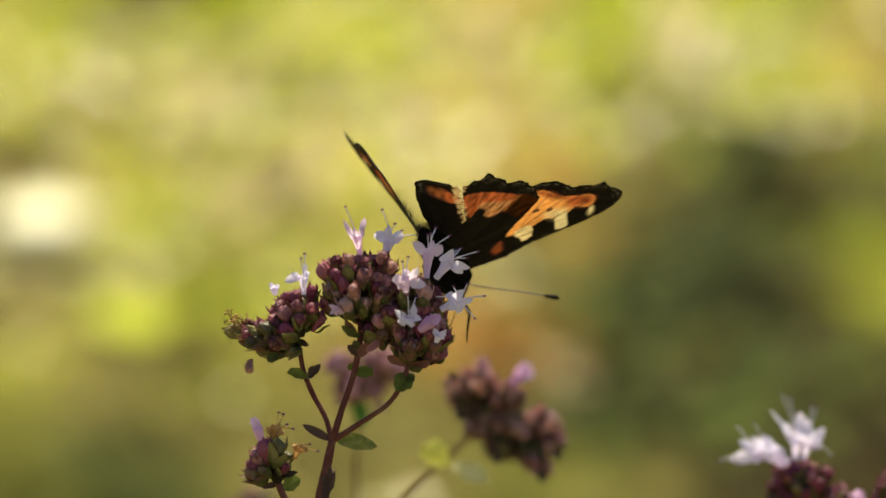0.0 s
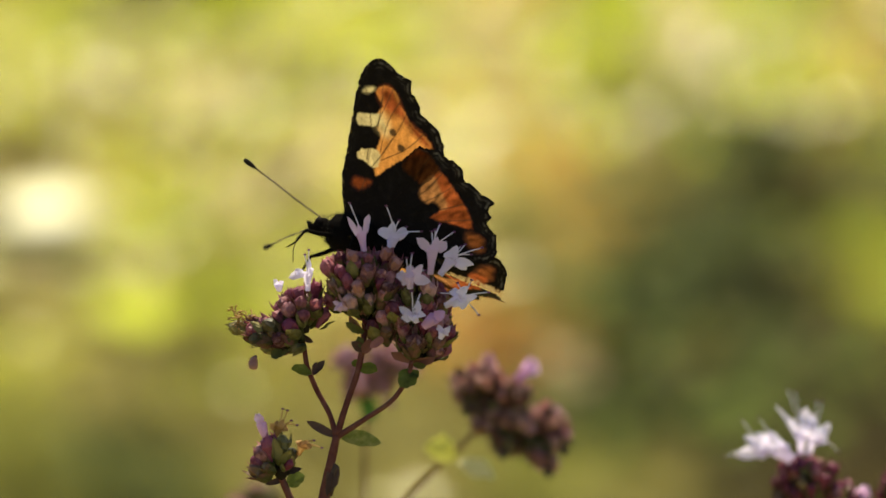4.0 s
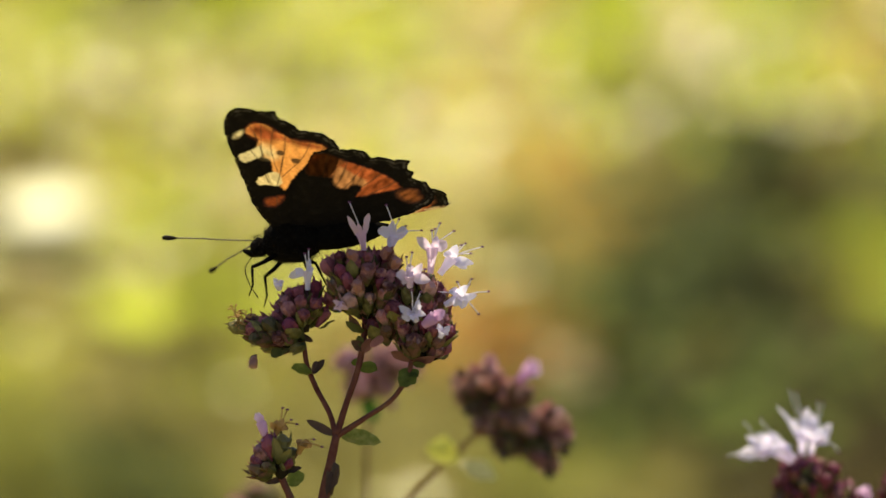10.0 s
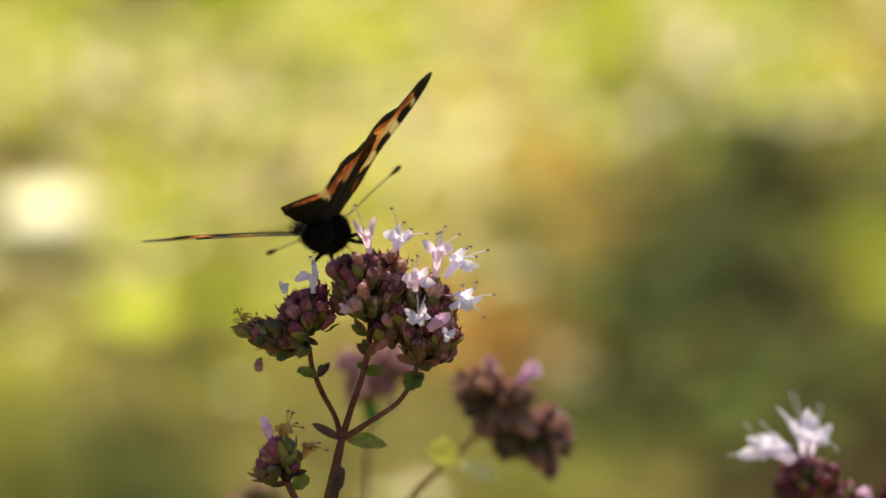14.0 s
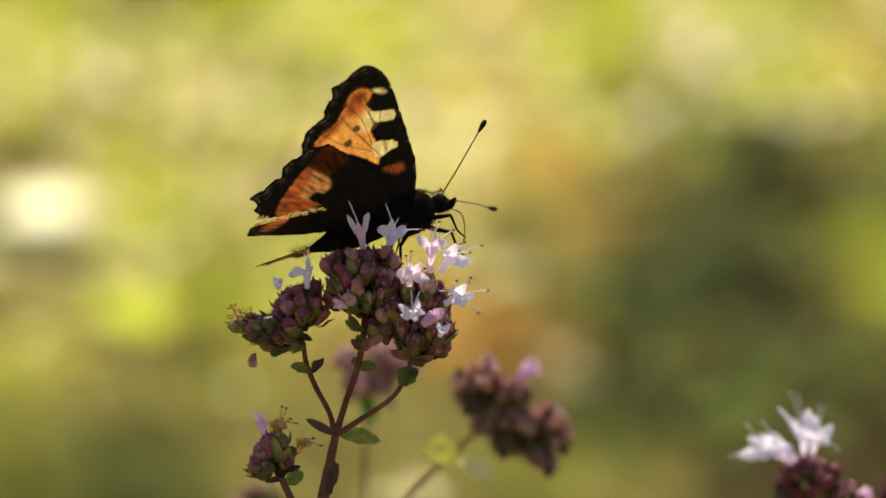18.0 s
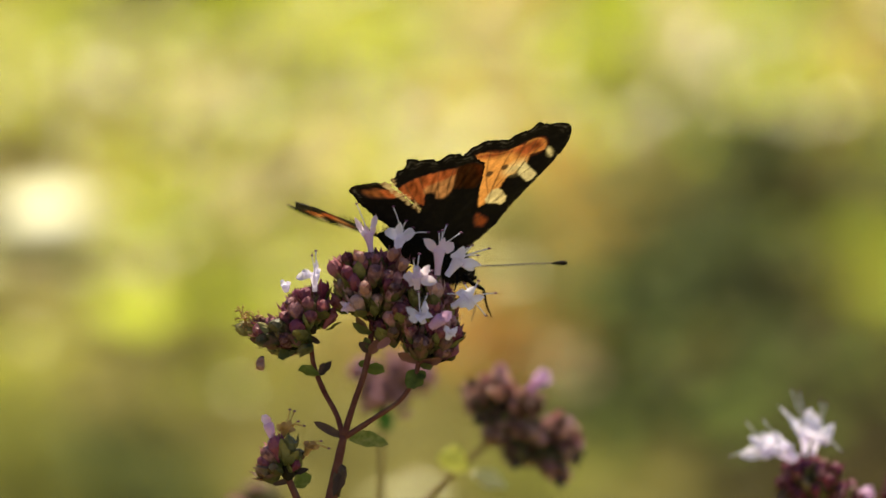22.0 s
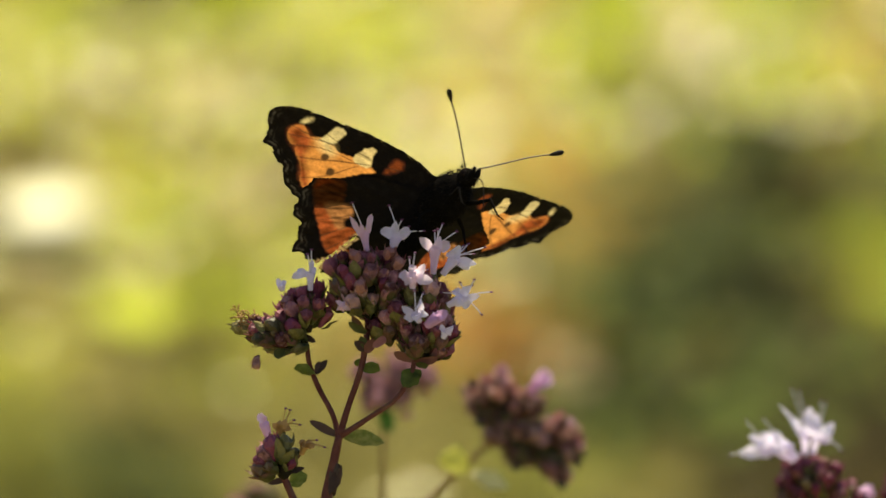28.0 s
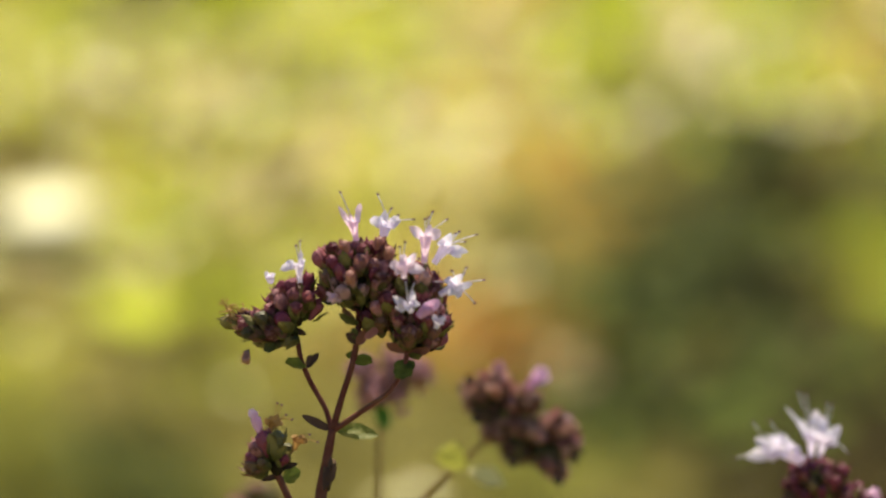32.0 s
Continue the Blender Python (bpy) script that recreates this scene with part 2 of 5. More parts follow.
G_AMBER = turf("grass_amber", (0.38, 0.235, 0.045), (0.74, 0.49, 0.12), 0.42)
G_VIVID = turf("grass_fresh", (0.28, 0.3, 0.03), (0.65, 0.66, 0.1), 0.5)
G_OLIVE = turf("grass_olive", (0.15, 0.125, 0.032), (0.43, 0.37, 0.115), 0.42)
# Brownish part of the painted shade, lower right of the strip
G_BROWNSHADE = turf("grass_brown_shade", (0.05, 0.04, 0.016), (0.18, 0.135, 0.045), 0.3)
# what grows where, from the far edge of the strip (top) to the near one, left to right; d and b stand where shade is
# painted
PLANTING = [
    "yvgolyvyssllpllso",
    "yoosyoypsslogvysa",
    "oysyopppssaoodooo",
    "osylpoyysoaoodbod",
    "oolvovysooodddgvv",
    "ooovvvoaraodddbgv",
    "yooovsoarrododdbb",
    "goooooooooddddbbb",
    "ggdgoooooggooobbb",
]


def on_ground(x, y, over=0.0):
    way = spot(x, y) - EYE
    return EYE + way * ((EYE.z - over) / -way.z) if way.z < -0.02 else None


# where an added stone or broad leaf lies open to the sun, for a bright blurred disc
SHINING = [
    (76, 422, 0.042, "stone"), (243, 548, 0.062, "lime"), (1050, 80, 0.022, "lime"), (1150, 36, 0.018, "lime"), (1392, 82, 0.02, "lime"), (340, 300, 0.018, "lime"), (480, 50, 0.016, "lime"), (600, 112, 0.016, "lime"), (190, 400, 0.014, "lime"),
    (1480, 400, 0.013, "dull"), (1130, 640, 0.013, "dull"), (1400, 440, 0.012, "dull"), (1330, 360, 0.012, "dull"), (1520, 560, 0.012, "dull"), (1210, 590, 0.011, "dull"), (1060, 430, 0.012, "dull"), (1270, 690, 0.012, "dull"),
    (430, 150, 0.018, "yellow"), (660, 142, 0.017, "yellow"), (545, 176, 0.016, "yellow"), (330, 130, 0.015, "yellow"), (40, 122, 0.018, "yellow"), (920, 482, 0.015, "yellow"), (300, 408, 0.014, "lime"), (470, 320, 0.014, "yellow"), (420, 690, 0.012, "yellow"), (150, 470, 0.013, "yellow"), (420, 590, 0.012, "lime"), (60, 600, 0.013, "yellow"),
    (752, 218, 0.02, "pale"), (842, 240, 0.017, "pale"), (1240, 52, 0.02, "pale"), (1272, 112, 0.016, "pale"), (690, 190, 0.014, "pale"), (130, 270, 0.014, "pale"), (1000, 172, 0.015, "pale"), (890, 62, 0.015, "pale"), (720, 318, 0.014, "pale"), (560, 300, 0.013, "pale"), (742, 880, 0.016, "pale"), (680, 896, 0.014, "yellow"),
    (1434, 22, 0.015, "amber"), (1090, 236, 0.013, "amber"), (1548, 120, 0.015, "amber"), (1004, 632, 0.02, "amber"), (1036, 664, 0.016, "amber"), (820, 590, 0.014, "amber"), (950, 610, 0.012, "amber"), (290, 210, 0.013, "yellow"), (210, 60, 0.014, "lime"), (780, 60, 0.014, "yellow")]


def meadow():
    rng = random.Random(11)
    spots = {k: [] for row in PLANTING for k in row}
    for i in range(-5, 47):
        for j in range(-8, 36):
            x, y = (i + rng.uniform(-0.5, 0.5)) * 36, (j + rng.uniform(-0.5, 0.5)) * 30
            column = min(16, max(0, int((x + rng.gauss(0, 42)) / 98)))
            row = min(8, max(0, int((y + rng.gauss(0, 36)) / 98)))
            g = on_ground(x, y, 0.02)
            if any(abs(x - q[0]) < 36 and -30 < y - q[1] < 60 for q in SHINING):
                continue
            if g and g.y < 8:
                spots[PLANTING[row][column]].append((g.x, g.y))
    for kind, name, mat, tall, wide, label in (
            ("p", "pale_grass", G_PALE, 0.034, 0.010, "pale grass, sunlight put into its colour"),
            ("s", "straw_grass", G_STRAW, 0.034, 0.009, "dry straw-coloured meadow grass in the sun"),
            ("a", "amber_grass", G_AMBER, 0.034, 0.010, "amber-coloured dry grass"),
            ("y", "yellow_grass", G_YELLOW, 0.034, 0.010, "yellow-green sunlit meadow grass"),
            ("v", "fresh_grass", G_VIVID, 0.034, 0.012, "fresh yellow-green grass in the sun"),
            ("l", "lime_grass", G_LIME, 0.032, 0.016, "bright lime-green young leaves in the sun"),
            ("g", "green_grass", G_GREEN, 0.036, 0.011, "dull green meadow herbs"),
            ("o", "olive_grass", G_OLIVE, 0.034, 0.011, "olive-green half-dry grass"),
            ("d", "dark_grass", G_DARK, 0.042, 0.016, "dark green herb growth, shade put into its colour"),
            ("b", "brown_grass", G_BROWNSHADE, 0.04, 0.015, "dark brown growth, shade put into its colour"),
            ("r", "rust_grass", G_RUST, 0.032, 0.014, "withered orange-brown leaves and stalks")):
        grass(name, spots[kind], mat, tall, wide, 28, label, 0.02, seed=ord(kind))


meadow()


def wide_meadow():
    """The same growth goes on all round, beyond the strip that stands out, and thins out far off."""
    rng = random.Random(23)
    sorts = ("dark", "green", "olive", "yellow", "straw")
    near, far = {k: [] for k in sorts}, {k: [] for k in sorts}

    def sort(x, y):
        k = noise.noise(Vector((x * 1.3, y * 1.3, 4))) + 0.5 * noise.noise(Vector((x * 0.35, y * 0.35, 9))) + rng.uniform(-0.2, 0.2)
        return sorts[0 if k < -0.45 else 1 if k < -0.2 else 2 if k < 0.0 else 3 if k < 0.25 else 4]

    for i in range(-42, 43):
        for j in range(-22, 95):
            x, y = (i + rng.uniform(-0.5, 0.5)) * 0.085, (j + rng.uniform(-0.5, 0.5)) * 0.085
            if y > 1.7 and abs(x) < 0.125 * y + 0.08 or math.hypot(x, y + 0.5) < 0.25:
                continue
            near[sort(x, y)].append((x, y))
    for i in range(-62, 63):
        for j in range(-52, 112):
            x, y = (i + rng.uniform(-0.6, 0.6)) * 0.17, (j + rng.uniform(-0.6, 0.6)) * 0.17
            if abs(x) < 3.5 and -1.8 < y < 8.0 or abs(x) < 0.125 * y + 0.3 or math.hypot(x, y - 4.5) > 9.5 - 3.5 * rng.random() ** 2:
                continue
            far[sort(x, y)].append((x, y))
    for kind, mat, label in (("dark", G_DARK, "dark green herbs spread all round"), ("green", G_GREEN, "dull green herbs spread all round"), ("olive", G_OLIVE, "olive half-dry grass spread all round"),
                             ("yellow", G_YELLOW, "yellow-green meadow grass spread all round"), ("straw", G_STRAW, "dry straw-coloured grass spread all round")):
        grass(kind + "_grass", near[kind], mat, 0.05, 0.012, 12, label, 0.05, seed=7)
        grass(kind + "_grass", far[kind], mat, 0.06, 0.028, 9, label, 0.11, seed=8)


wide_meadow()


def shining_leaf(x, y, size, mat, label):
    """A broad leaf added on the grass tops, tilted so that it catches the sun and blurs to a disc."""
    g = on_ground(x, y, 0.036)
    d = (EYE - g).normalized()
    n = (d + sun_dir).normalized()
    bm = leaf_bmesh(size * 1000, size * 800, 0.03, 0.02, int(x), 0.012)
    bmesh.ops.translate(bm, vec=(0, -size / 2, 0), verts=bm.verts)
    me = bpy.data.meshes.new("broad_leaf")
    bm.to_mesh(me)
    bm.free()
    me.materials.append(mat)
    ob = tagged(new("broad_leaf", me), label, "leaf", "sunlit leaves")
    ob.matrix_basis = aim(Vector((g.x, g.y, 0.036)), n, x)
    return ob


# ---- oregano ----
def bud_mesh(seed, long=2.9, fat=0.72, mat=None, wrap=None):
    """A pointed calyx with five teeth, held by two or three keeled scales."""
    rng = random.Random(seed)
    bm = bmesh.new()
    z = Vector((0, 0, 1))
    blunt = rng.uniform(0.5, 0.72)
    opened = rng.random() < 0.6
    turned(bm, [(0, 0.2 * fat), (0.15 * long, 0.42 * fat), (0.35 * long, 0.66 * fat), (0.6 * long, 0.92 * fat), (0.8 * long, 0.94 * fat), (0.93 * long, blunt * fat), (1.0 * long, 0.2 * fat)], 8, 0, 0.12, 0.16, rng)
    for k in range(5):
        a = k * 1.257 + rng.uniform(-0.2, 0.2)
        o = Vector((math.cos(a), math.sin(a), 0))
        t = Vector((-o.y, o.x, 0))
        foot, tip = o * fat * 0.95 + z * long * 0.66, o * fat * (rng.uniform(0.8, 1.35) if opened else rng.uniform(0.2, 0.75)) + z * long * rng.uniform(0.95, 1.22)
        mid = foot.lerp(tip, 0.5) + o * 0.14 * fat
        q = [bm.verts.new(c) for c in (foot - t * 0.4 * fat, foot + t * 0.4 * fat, mid + t * 0.25 * fat, tip, mid - t * 0.25 * fat)]
        bm.faces.new((q[0], q[1], q[2], q[4]))
        bm.faces.new((q[4], q[2], q[3]))
    for k in range(rng.choice((2, 2, 3))):
        a = rng.uniform(0, 6.283)
        o = Vector((math.cos(a), math.sin(a), 0))
        t = Vector((-o.y, o.x, 0))
        reach, flare = rng.uniform(0.6, 1.02), rng.uniform(1.1, 1.9)
        rows = []
        for f, w, d in ((0.0, 0.3, 0.4), (0.25, 0.85, 0.98), (0.55, 0.9, 1.15), (0.8, 0.5, 1.12 * flare ** 0.5), (1.0, 0.03, flare)):
            c = o * fat * d + z * long * reach * f
            rows.append([bm.verts.new(c - t * w * fat - o * 0.3 * w * fat), bm.verts.new(c + o * 0.08 * fat), bm.verts.new(c + t * w * fat - o * 0.3 * w * fat)])
        for p, q in zip(rows, rows[1:]):
            for m in range(2):
                bm.faces.new((p[m], p[m + 1], q[m + 1], q[m])).material_index = 1
    bmesh.ops.scale(bm, vec=(0.001, 0.001, 0.001), verts=bm.verts)
    me = bpy.data.meshes.new("bud")
    bm.to_mesh(me)
    bm.free()
    me.materials.append(mat or M_BUD)
    me.materials.append(wrap or M_WRAP)
    for p in me.polygons:
        p.use_smooth = False
    return me


def leaf_bmesh(long, wide, fold=0.25, curl=0.2, seed=0, buckle=0.07):
    """An ovate leaf along +y, in millimetres made metres, with a little thickness."""
    rng = random.Random(seed)
    bm = bmesh.new()
    rows = []
    for i in range(7):
        f = i / 6
        w = wide * 0.5 * (math.sin(math.pi * min(1, f * 0.93 + 0.07)) ** 0.55) * rng.uniform(0.82, 1.12)
        z = -curl * long * f * f
        rows.append([bm.verts.new((k * w, long * f, z + abs(k) * fold * w + rng.uniform(-buckle, buckle) * wide)) for k in (-1, -0.5, 0, 0.5, 1)])
    for a, b in zip(rows, rows[1:]):
        for j in range(4):
            bm.faces.new((a[j], a[j + 1], b[j + 1], b[j]))
    bmesh.ops.scale(bm, vec=(0.001, 0.001, 0.001), verts=bm.verts)
    return bm


BUDS = [bud_mesh(k, 3.0 - 0.2 * (k % 3), 0.82 + 0.1 * (k % 2), (M_BUD, M_BUD, M_CRIMSON, M_BUD, M_BUD, M_CRIMSON, M_BUDGREEN)[k % 7]) for k in range(14)]
OLIVE = [bud_mesh(90 + k, 3.0 - 0.2 * (k % 3), 0.8, M_BUDGREEN if k % 4 else M_BUD) for k in range(8)]
SPENT = [bud_mesh(70 + k, 3.3 - 0.3 * (k % 3), 0.86 + 0.12 * (k % 2), M_SPENT, M_SPENT) for k in range(5)]
CRIMSON = [bud_mesh(130 + k, 2.8, 0.86, M_CRIMSON if k else M_BUDGREEN) for k in range(6)]
FADED = [bud_mesh(110 + k, 3.0, 0.85, M_FADED, M_SPENT) for k in range(4)]
SALMON = bud_mesh(11, 2.5, 0.9, M_SALMON, M_SALMON)


def bract_mesh(seed):
    """A small pointed scale along +z."""
    bm = leaf_bmesh(1.9, 0.85, 0.35, 0.12, seed)
    bmesh.ops.rotate(bm, cent=(0, 0, 0), matrix=Matrix.Rotation(radians(90), 3, "X"), verts=bm.verts)
    me = bpy.data.meshes.new("bract")
    bm.to_mesh(me)
    bm.free()
    me.materials.append(M_SEPAL)
    return me


BRACTS = [bract_mesh(80 + k) for k in range(3)]


def head(plant, base, centre, radii, count, seed, low=-0.75, kinds=None, dense=1.5, grow=(0, 1, 0), lean=0.35, lump=0.45, label="dense cluster of purple and green buds"):
    """A cluster of buds round centre (stage u, v, w); radii reach the bud tips."""
    rng = random.Random(seed)
    c = stage(*centre)
    axes = (RIGHT, UP, AWAY)
    bm = bmesh.new()
    ball(bm, (0, 0, 0), (1, 1, 1), 14, 9, 0, 0.25)
    core = [max(0.4, r - 2.2) * 0.001 for r in radii]
    for v in bm.verts:
        v.co = sum((axes[i] * (v.co[i] * core[i] * 0.75) for i in range(3)), Vector()) + c - base
    core_ob = part("flower_head", bm, M_GAPSHADE, plant, label)
    g = sum((axes[i] * grow[i] for i in range(3)), Vector()).normalized()
    size = 0.8 if kinds in (SPENT, FADED) else 1.1
    kinds = kinds or BUDS
    count = int(count * dense)
    for k in range(count):
        y = 1 - 2 * (k + 0.5) / count
        if y < low:
            break
        a = k * 2.39996 + rng.uniform(-0.25, 0.25)
        r = math.sqrt(max(0, 1 - y * y))
        d = (r * math.cos(a), y, r * math.sin(a))
        out = sum((axes[i] * d[i] for i in range(3)), Vector())
        if rng.random() < 0.06:
            continue
        # tips reach the surface on top, feet sit on it below
        deep = rng.choice((0.75, 0.9, 0.96, 1.03)) * (1 + lump * noise.noise(Vector(d) * 1.9 + Vector((seed * 3.7, 0, 0))))
        if deep < 0.62:
            continue
        big = size * rng.choice((0.75, 0.85, 0.95, 1.05, 1.15))
        way = (out * 0.95 + g * (0.3 + lean) + Vector([rng.uniform(-0.3, 0.3) for _ in range(3)])).normalized()
        share = min(1.0, max(0.25, 0.62 + 0.5 * out.dot(g)))
        at = c + sum((axes[i] * d[i] * radii[i] * 0.001 * deep for i in range(3)), Vector()) - way * 0.0027 * big * share
        placed("bud", kinds[rng.randrange(len(kinds))], core_ob, at=aim(at - base, way, rng.uniform(0, 6), big))
        if k % 3 == 1 and y < 0.6:
            tip = (out + 0.5 * g + Vector([rng.uniform(-0.3, 0.3) for _ in range(3)])).normalized()
            placed("bract", BRACTS[rng.randrange(3)], core_ob, at=aim(at - base + out * 0.0004, tip, rng.uniform(0, 6), rng.uniform(0.7, 1.2)))
    return core_ob


def umbel(plant, base, root, centre, radii, count, seed, kinds=None, inner=None, low=-0.4, size=1.0, label="dense cluster of purple and green buds"):
    """Buds that spring from one root (stage u, v, w) and fan out, their tips on a lumpy dome round centre; scales below."""
    rng = random.Random(seed)
    c, o = stage(*centre), stage(*root)
    axes = (RIGHT, UP, AWAY)
    g = (c - o).normalized()
    side = g.cross(AWAY).normalized()
    deep_axis = side.cross(g)
    frame_axes = (side, g, deep_axis)
    # Core ball, coloured as the shade deep between the buds
    bm = bmesh.new()
    ball(bm, (0, 0, 0), (1, 1, 1), 14, 9, 0, 0.25)
    mid, tall = c.lerp(o, 0.35), (c - o).length * 0.55
    for v in bm.verts:
        thin = 0.34 + 0.12 * v.co.y
        v.co = side * (v.co.x * radii[0] * 0.001 * thin) + g * (v.co.y * tall) + deep_axis * (v.co.z * radii[2] * 0.001 * thin) + mid - base
    core_ob = part("flower_head", bm, M_GAPSHADE, plant, label)
    for layer, share, pool in ((0, 1.0, kinds or BUDS), (1, 0.66, inner or OLIVE)):
        n = int(count * (1.0, 0.6)[layer])
        for k in range(n):
            y = 1 - (1 - low + 0.25 * layer) * (k + 0.5) / n
            a = k * 2.39996 + rng.uniform(-0.3, 0.3) + layer
            r = math.sqrt(max(0, 1 - y * y))
            d = (r * math.cos(a), y, r * math.sin(a))
            if rng.random() < 0.05:
                continue
            deep = share * rng.choice((0.86, 0.94, 1.0, 1.06)) * (1 + 0.3 * noise.noise(Vector(d) * 1.9 + Vector((seed * 3.7, 0, 0))))
            tip = c + sum((frame_axes[i] * d[i] * radii[i] * 0.001 * deep for i in range(3)), Vector())
            way = ((tip - o).normalized() + Vector([rng.uniform(-0.16, 0.16) for _ in range(3)]) + 0.12 * UP).normalized()
            big = size * rng.choice((0.85, 0.95, 1.0, 1.1, 1.18)) * (1 - 0.12 * layer)
            at = tip - way * 0.0027 * big
            placed("bud", pool[rng.randrange(len(pool))], core_ob, at=aim(at - base, way, rng.uniform(0, 6), big))
            if k % 3 == 1:
                flare = (way + 0.6 * (tip - c).normalized()).normalized()
                placed("bract", BRACTS[rng.randrange(3)], core_ob, at=aim(at - base + way * 0.0004, flare, rng.uniform(0, 6), rng.uniform(0.8, 1.3)))
    for k in range(9):
        a = k * 0.7 + rng.uniform(-0.2, 0.2)
        out = (side * math.cos(a) + deep_axis * math.sin(a))
        way = (out + g * rng.uniform(0.5, 1.3)).normalized()
        at = o.lerp(c, rng.uniform(0.1, 0.45)) + out * 0.0006
        placed("bract", BRACTS[rng.randrange(3)], core_ob, at=aim(at - base, way, rng.uniform(0, 6), rng.uniform(1.0, 1.6)))
    return core_ob


def shaped_bloom(parent, base, foot, mouth, lobes, stamens=(), w=-1.0, fat=1.0, mat=None, seed=0, label="", filament=None):
    """A two-lipped flower: its tube from foot to mouth, lobes and stamens to the spots given; all at about the depth w."""
    rng = random.Random(seed)
    at = lambda q, dw=0.0: (spot(q[0], q[1], w + dw) - base) * 1000
    f, m = at(foot), at(mouth, -0.5)
    d = (m - f).normalized()
    origin = f.copy()
    f, m = f - origin, m - origin
    bm = bmesh.new()
    tube(bm, [f.lerp(m, k) for k in (0, 0.3, 0.6, 0.85, 1.0)], [0.36 * fat, 0.38 * fat, 0.5 * fat, 0.66 * fat, 0.74 * fat] if stamens or len(lobes) > 3 else [0.4 * fat, 0.55 * fat, 0.66 * fat, 0.7 * fat, 0.12 * fat], 10, 0, False)
    toward = (-AWAY - d * (-AWAY).dot(d)).normalized()
    for k, q in enumerate(lobes):
        tip = at(q, rng.uniform(-1.6, 0.6)) - origin
        out = tip - m
        side = d.cross(toward)
        rim = m + (side * 0.5 * (1 if out.dot(side) > 0 else -1) * min(1.0, abs(out.dot(side)) / 1.2) + toward * rng.uniform(-0.5, 0.6)) * fat - d * 0.25
        out = tip - rim
        long = out.length
        out.normalize()
        up = (toward + 0.4 * d - out * (toward + 0.4 * d).dot(out)).normalized()
        wide = (q[2] if len(q) > 2 else 0.8) * fat * 0.95
        across = out.cross(up)
        rows = []
        for n in range(6):
            g = n / 5
            half = wide * 0.5 * (0.8 + 0.45 * math.sin(2.6 * g) - 0.85 * g ** 4) * rng.uniform(0.8, 1.14)
            c = rim + out * long * g + up * (0.22 * long * math.sin(math.pi * g) + rng.uniform(-0.06, 0.06)) - up * 0.12 * long * g * g
            rows.append([bm.verts.new(c + across * half * e + up * 0.22 * half * (e * e) + out * rng.uniform(-0.08, 0.08)) for e in (-1, -0.5, 0, 0.5, 1)])
        for a, b in zip(rows, rows[1:]):
            for e in range(4):
                bm.faces.new((a[e], a[e + 1], b[e + 1], b[e]))
    for q in stamens:
        tip = at(q, rng.uniform(-1.8, 0.8)) - origin
        bend = m.lerp(tip, 0.5) + d * 0.08 * (tip - m).length + Vector([rng.uniform(-0.12, 0.12) for _ in range(3)])
        tube(bm, smooth_line([m.lerp(f, 0.3), m, bend, tip], 3), 0.075, 5, 1)
        made = bmesh.ops.create_icosphere(bm, subdivisions=1, radius=0.2)["verts"]
        for v in made:
            v.co = Vector((v.co.x * 1.35, v.co.y, v.co.z * 0.75)) + tip
            for face in v.link_faces:
                face.material_index = 2
    bmesh.ops.scale(bm, vec=(0.001, 0.001, 0.001), verts=bm.verts)
    return part("flower", bm, [mat or M_PETAL, filament or M_FILAMENT, M_ANTHER], parent, label, Matrix.Translation(origin * 0.001))


def stalk(plant, name, base, points, radii, label=""):
    bm = bmesh.new()
    line = smooth_line([p - base for p in points], 5)
    n = len(line) - 1
    rs = [0.001 * float(np.interp(i / n, np.linspace(0, 1, len(radii)), radii)) * (1 + 0.08 * noise.noise(line[i] * 700)) for i in range(n + 1)]
    tube(bm, line, rs, 9)
    return part(name, bm, M_STEM, plant, label)


def leaf(plant, base, x, y, tx, ty, wide, w=0.0, tw=0.0, mat=None, face=(0, 0.5, -1), seed=0, curl=0.2, name="leaf", label=""):
    """A leaf from spot (x, y, w) with its tip at spot (tx, ty, w + tw); face: the way its upper side looks (stage)."""
    p, q = spot(x, y, w), spot(tx, ty, w + tw)
    d = (q - p).normalized()
    f = (RIGHT * face[0] + UP * face[1] + AWAY * face[2])
    z = (f - d * f.dot(d)).normalized()
    m = Matrix((d.cross(z), d, z)).transposed().to_4x4()
    m.translation = p - base
    return part(name, leaf_bmesh((q - p).length * 1000, wide, 0.25, curl, seed), mat or M_LEAF, plant, label, m)


def withered(parent, base, x, y, seed, w=0.0, n=4, reach=13):
    """Curled brown remains of spent flowers."""
    rng = random.Random(seed)
    bm = bmesh.new()
    for _ in range(n):
        a = rng.uniform(-2.6, 2.6)
        pts = [spot(x, y, w) - base]
        cx, cy, cw = x, y, w
        for _ in range(4):
            cx, cy, cw = cx + math.cos(a) * reach * 0.35, cy - math.sin(a) * reach * 0.35, cw + rng.uniform(-0.3, 0.3)
            a += rng.uniform(0.3, 1.0) * rng.choice((-1, 1, 1))
            pts.append(spot(cx, cy, cw) - base)
        tube(bm, smooth_line(pts, 3), 0.00009, 4)
        made = bmesh.ops.create_icosphere(bm, subdivisions=1, radius=0.00018)["verts"]
        for v in made:
            v.co += pts[-1]
    return part("withered_bloom", bm, M_WITHER, parent, "curled brown remains of a spent flower")


def plant_at(x, y, w, label):
    g = spot(x, y, w)
    ob = new("oregano_plant")
    ob.location = (g.x, g.y, 0)
    return tagged(ob, label, "wild oregano", "oregano plants"), Vector((g.x, g.y, 0))


def u_v(x, y, w=0.0):
    k = (500 + w) / 500 / 14
    return ((x - 784) * k, (441 - y) * k, w)


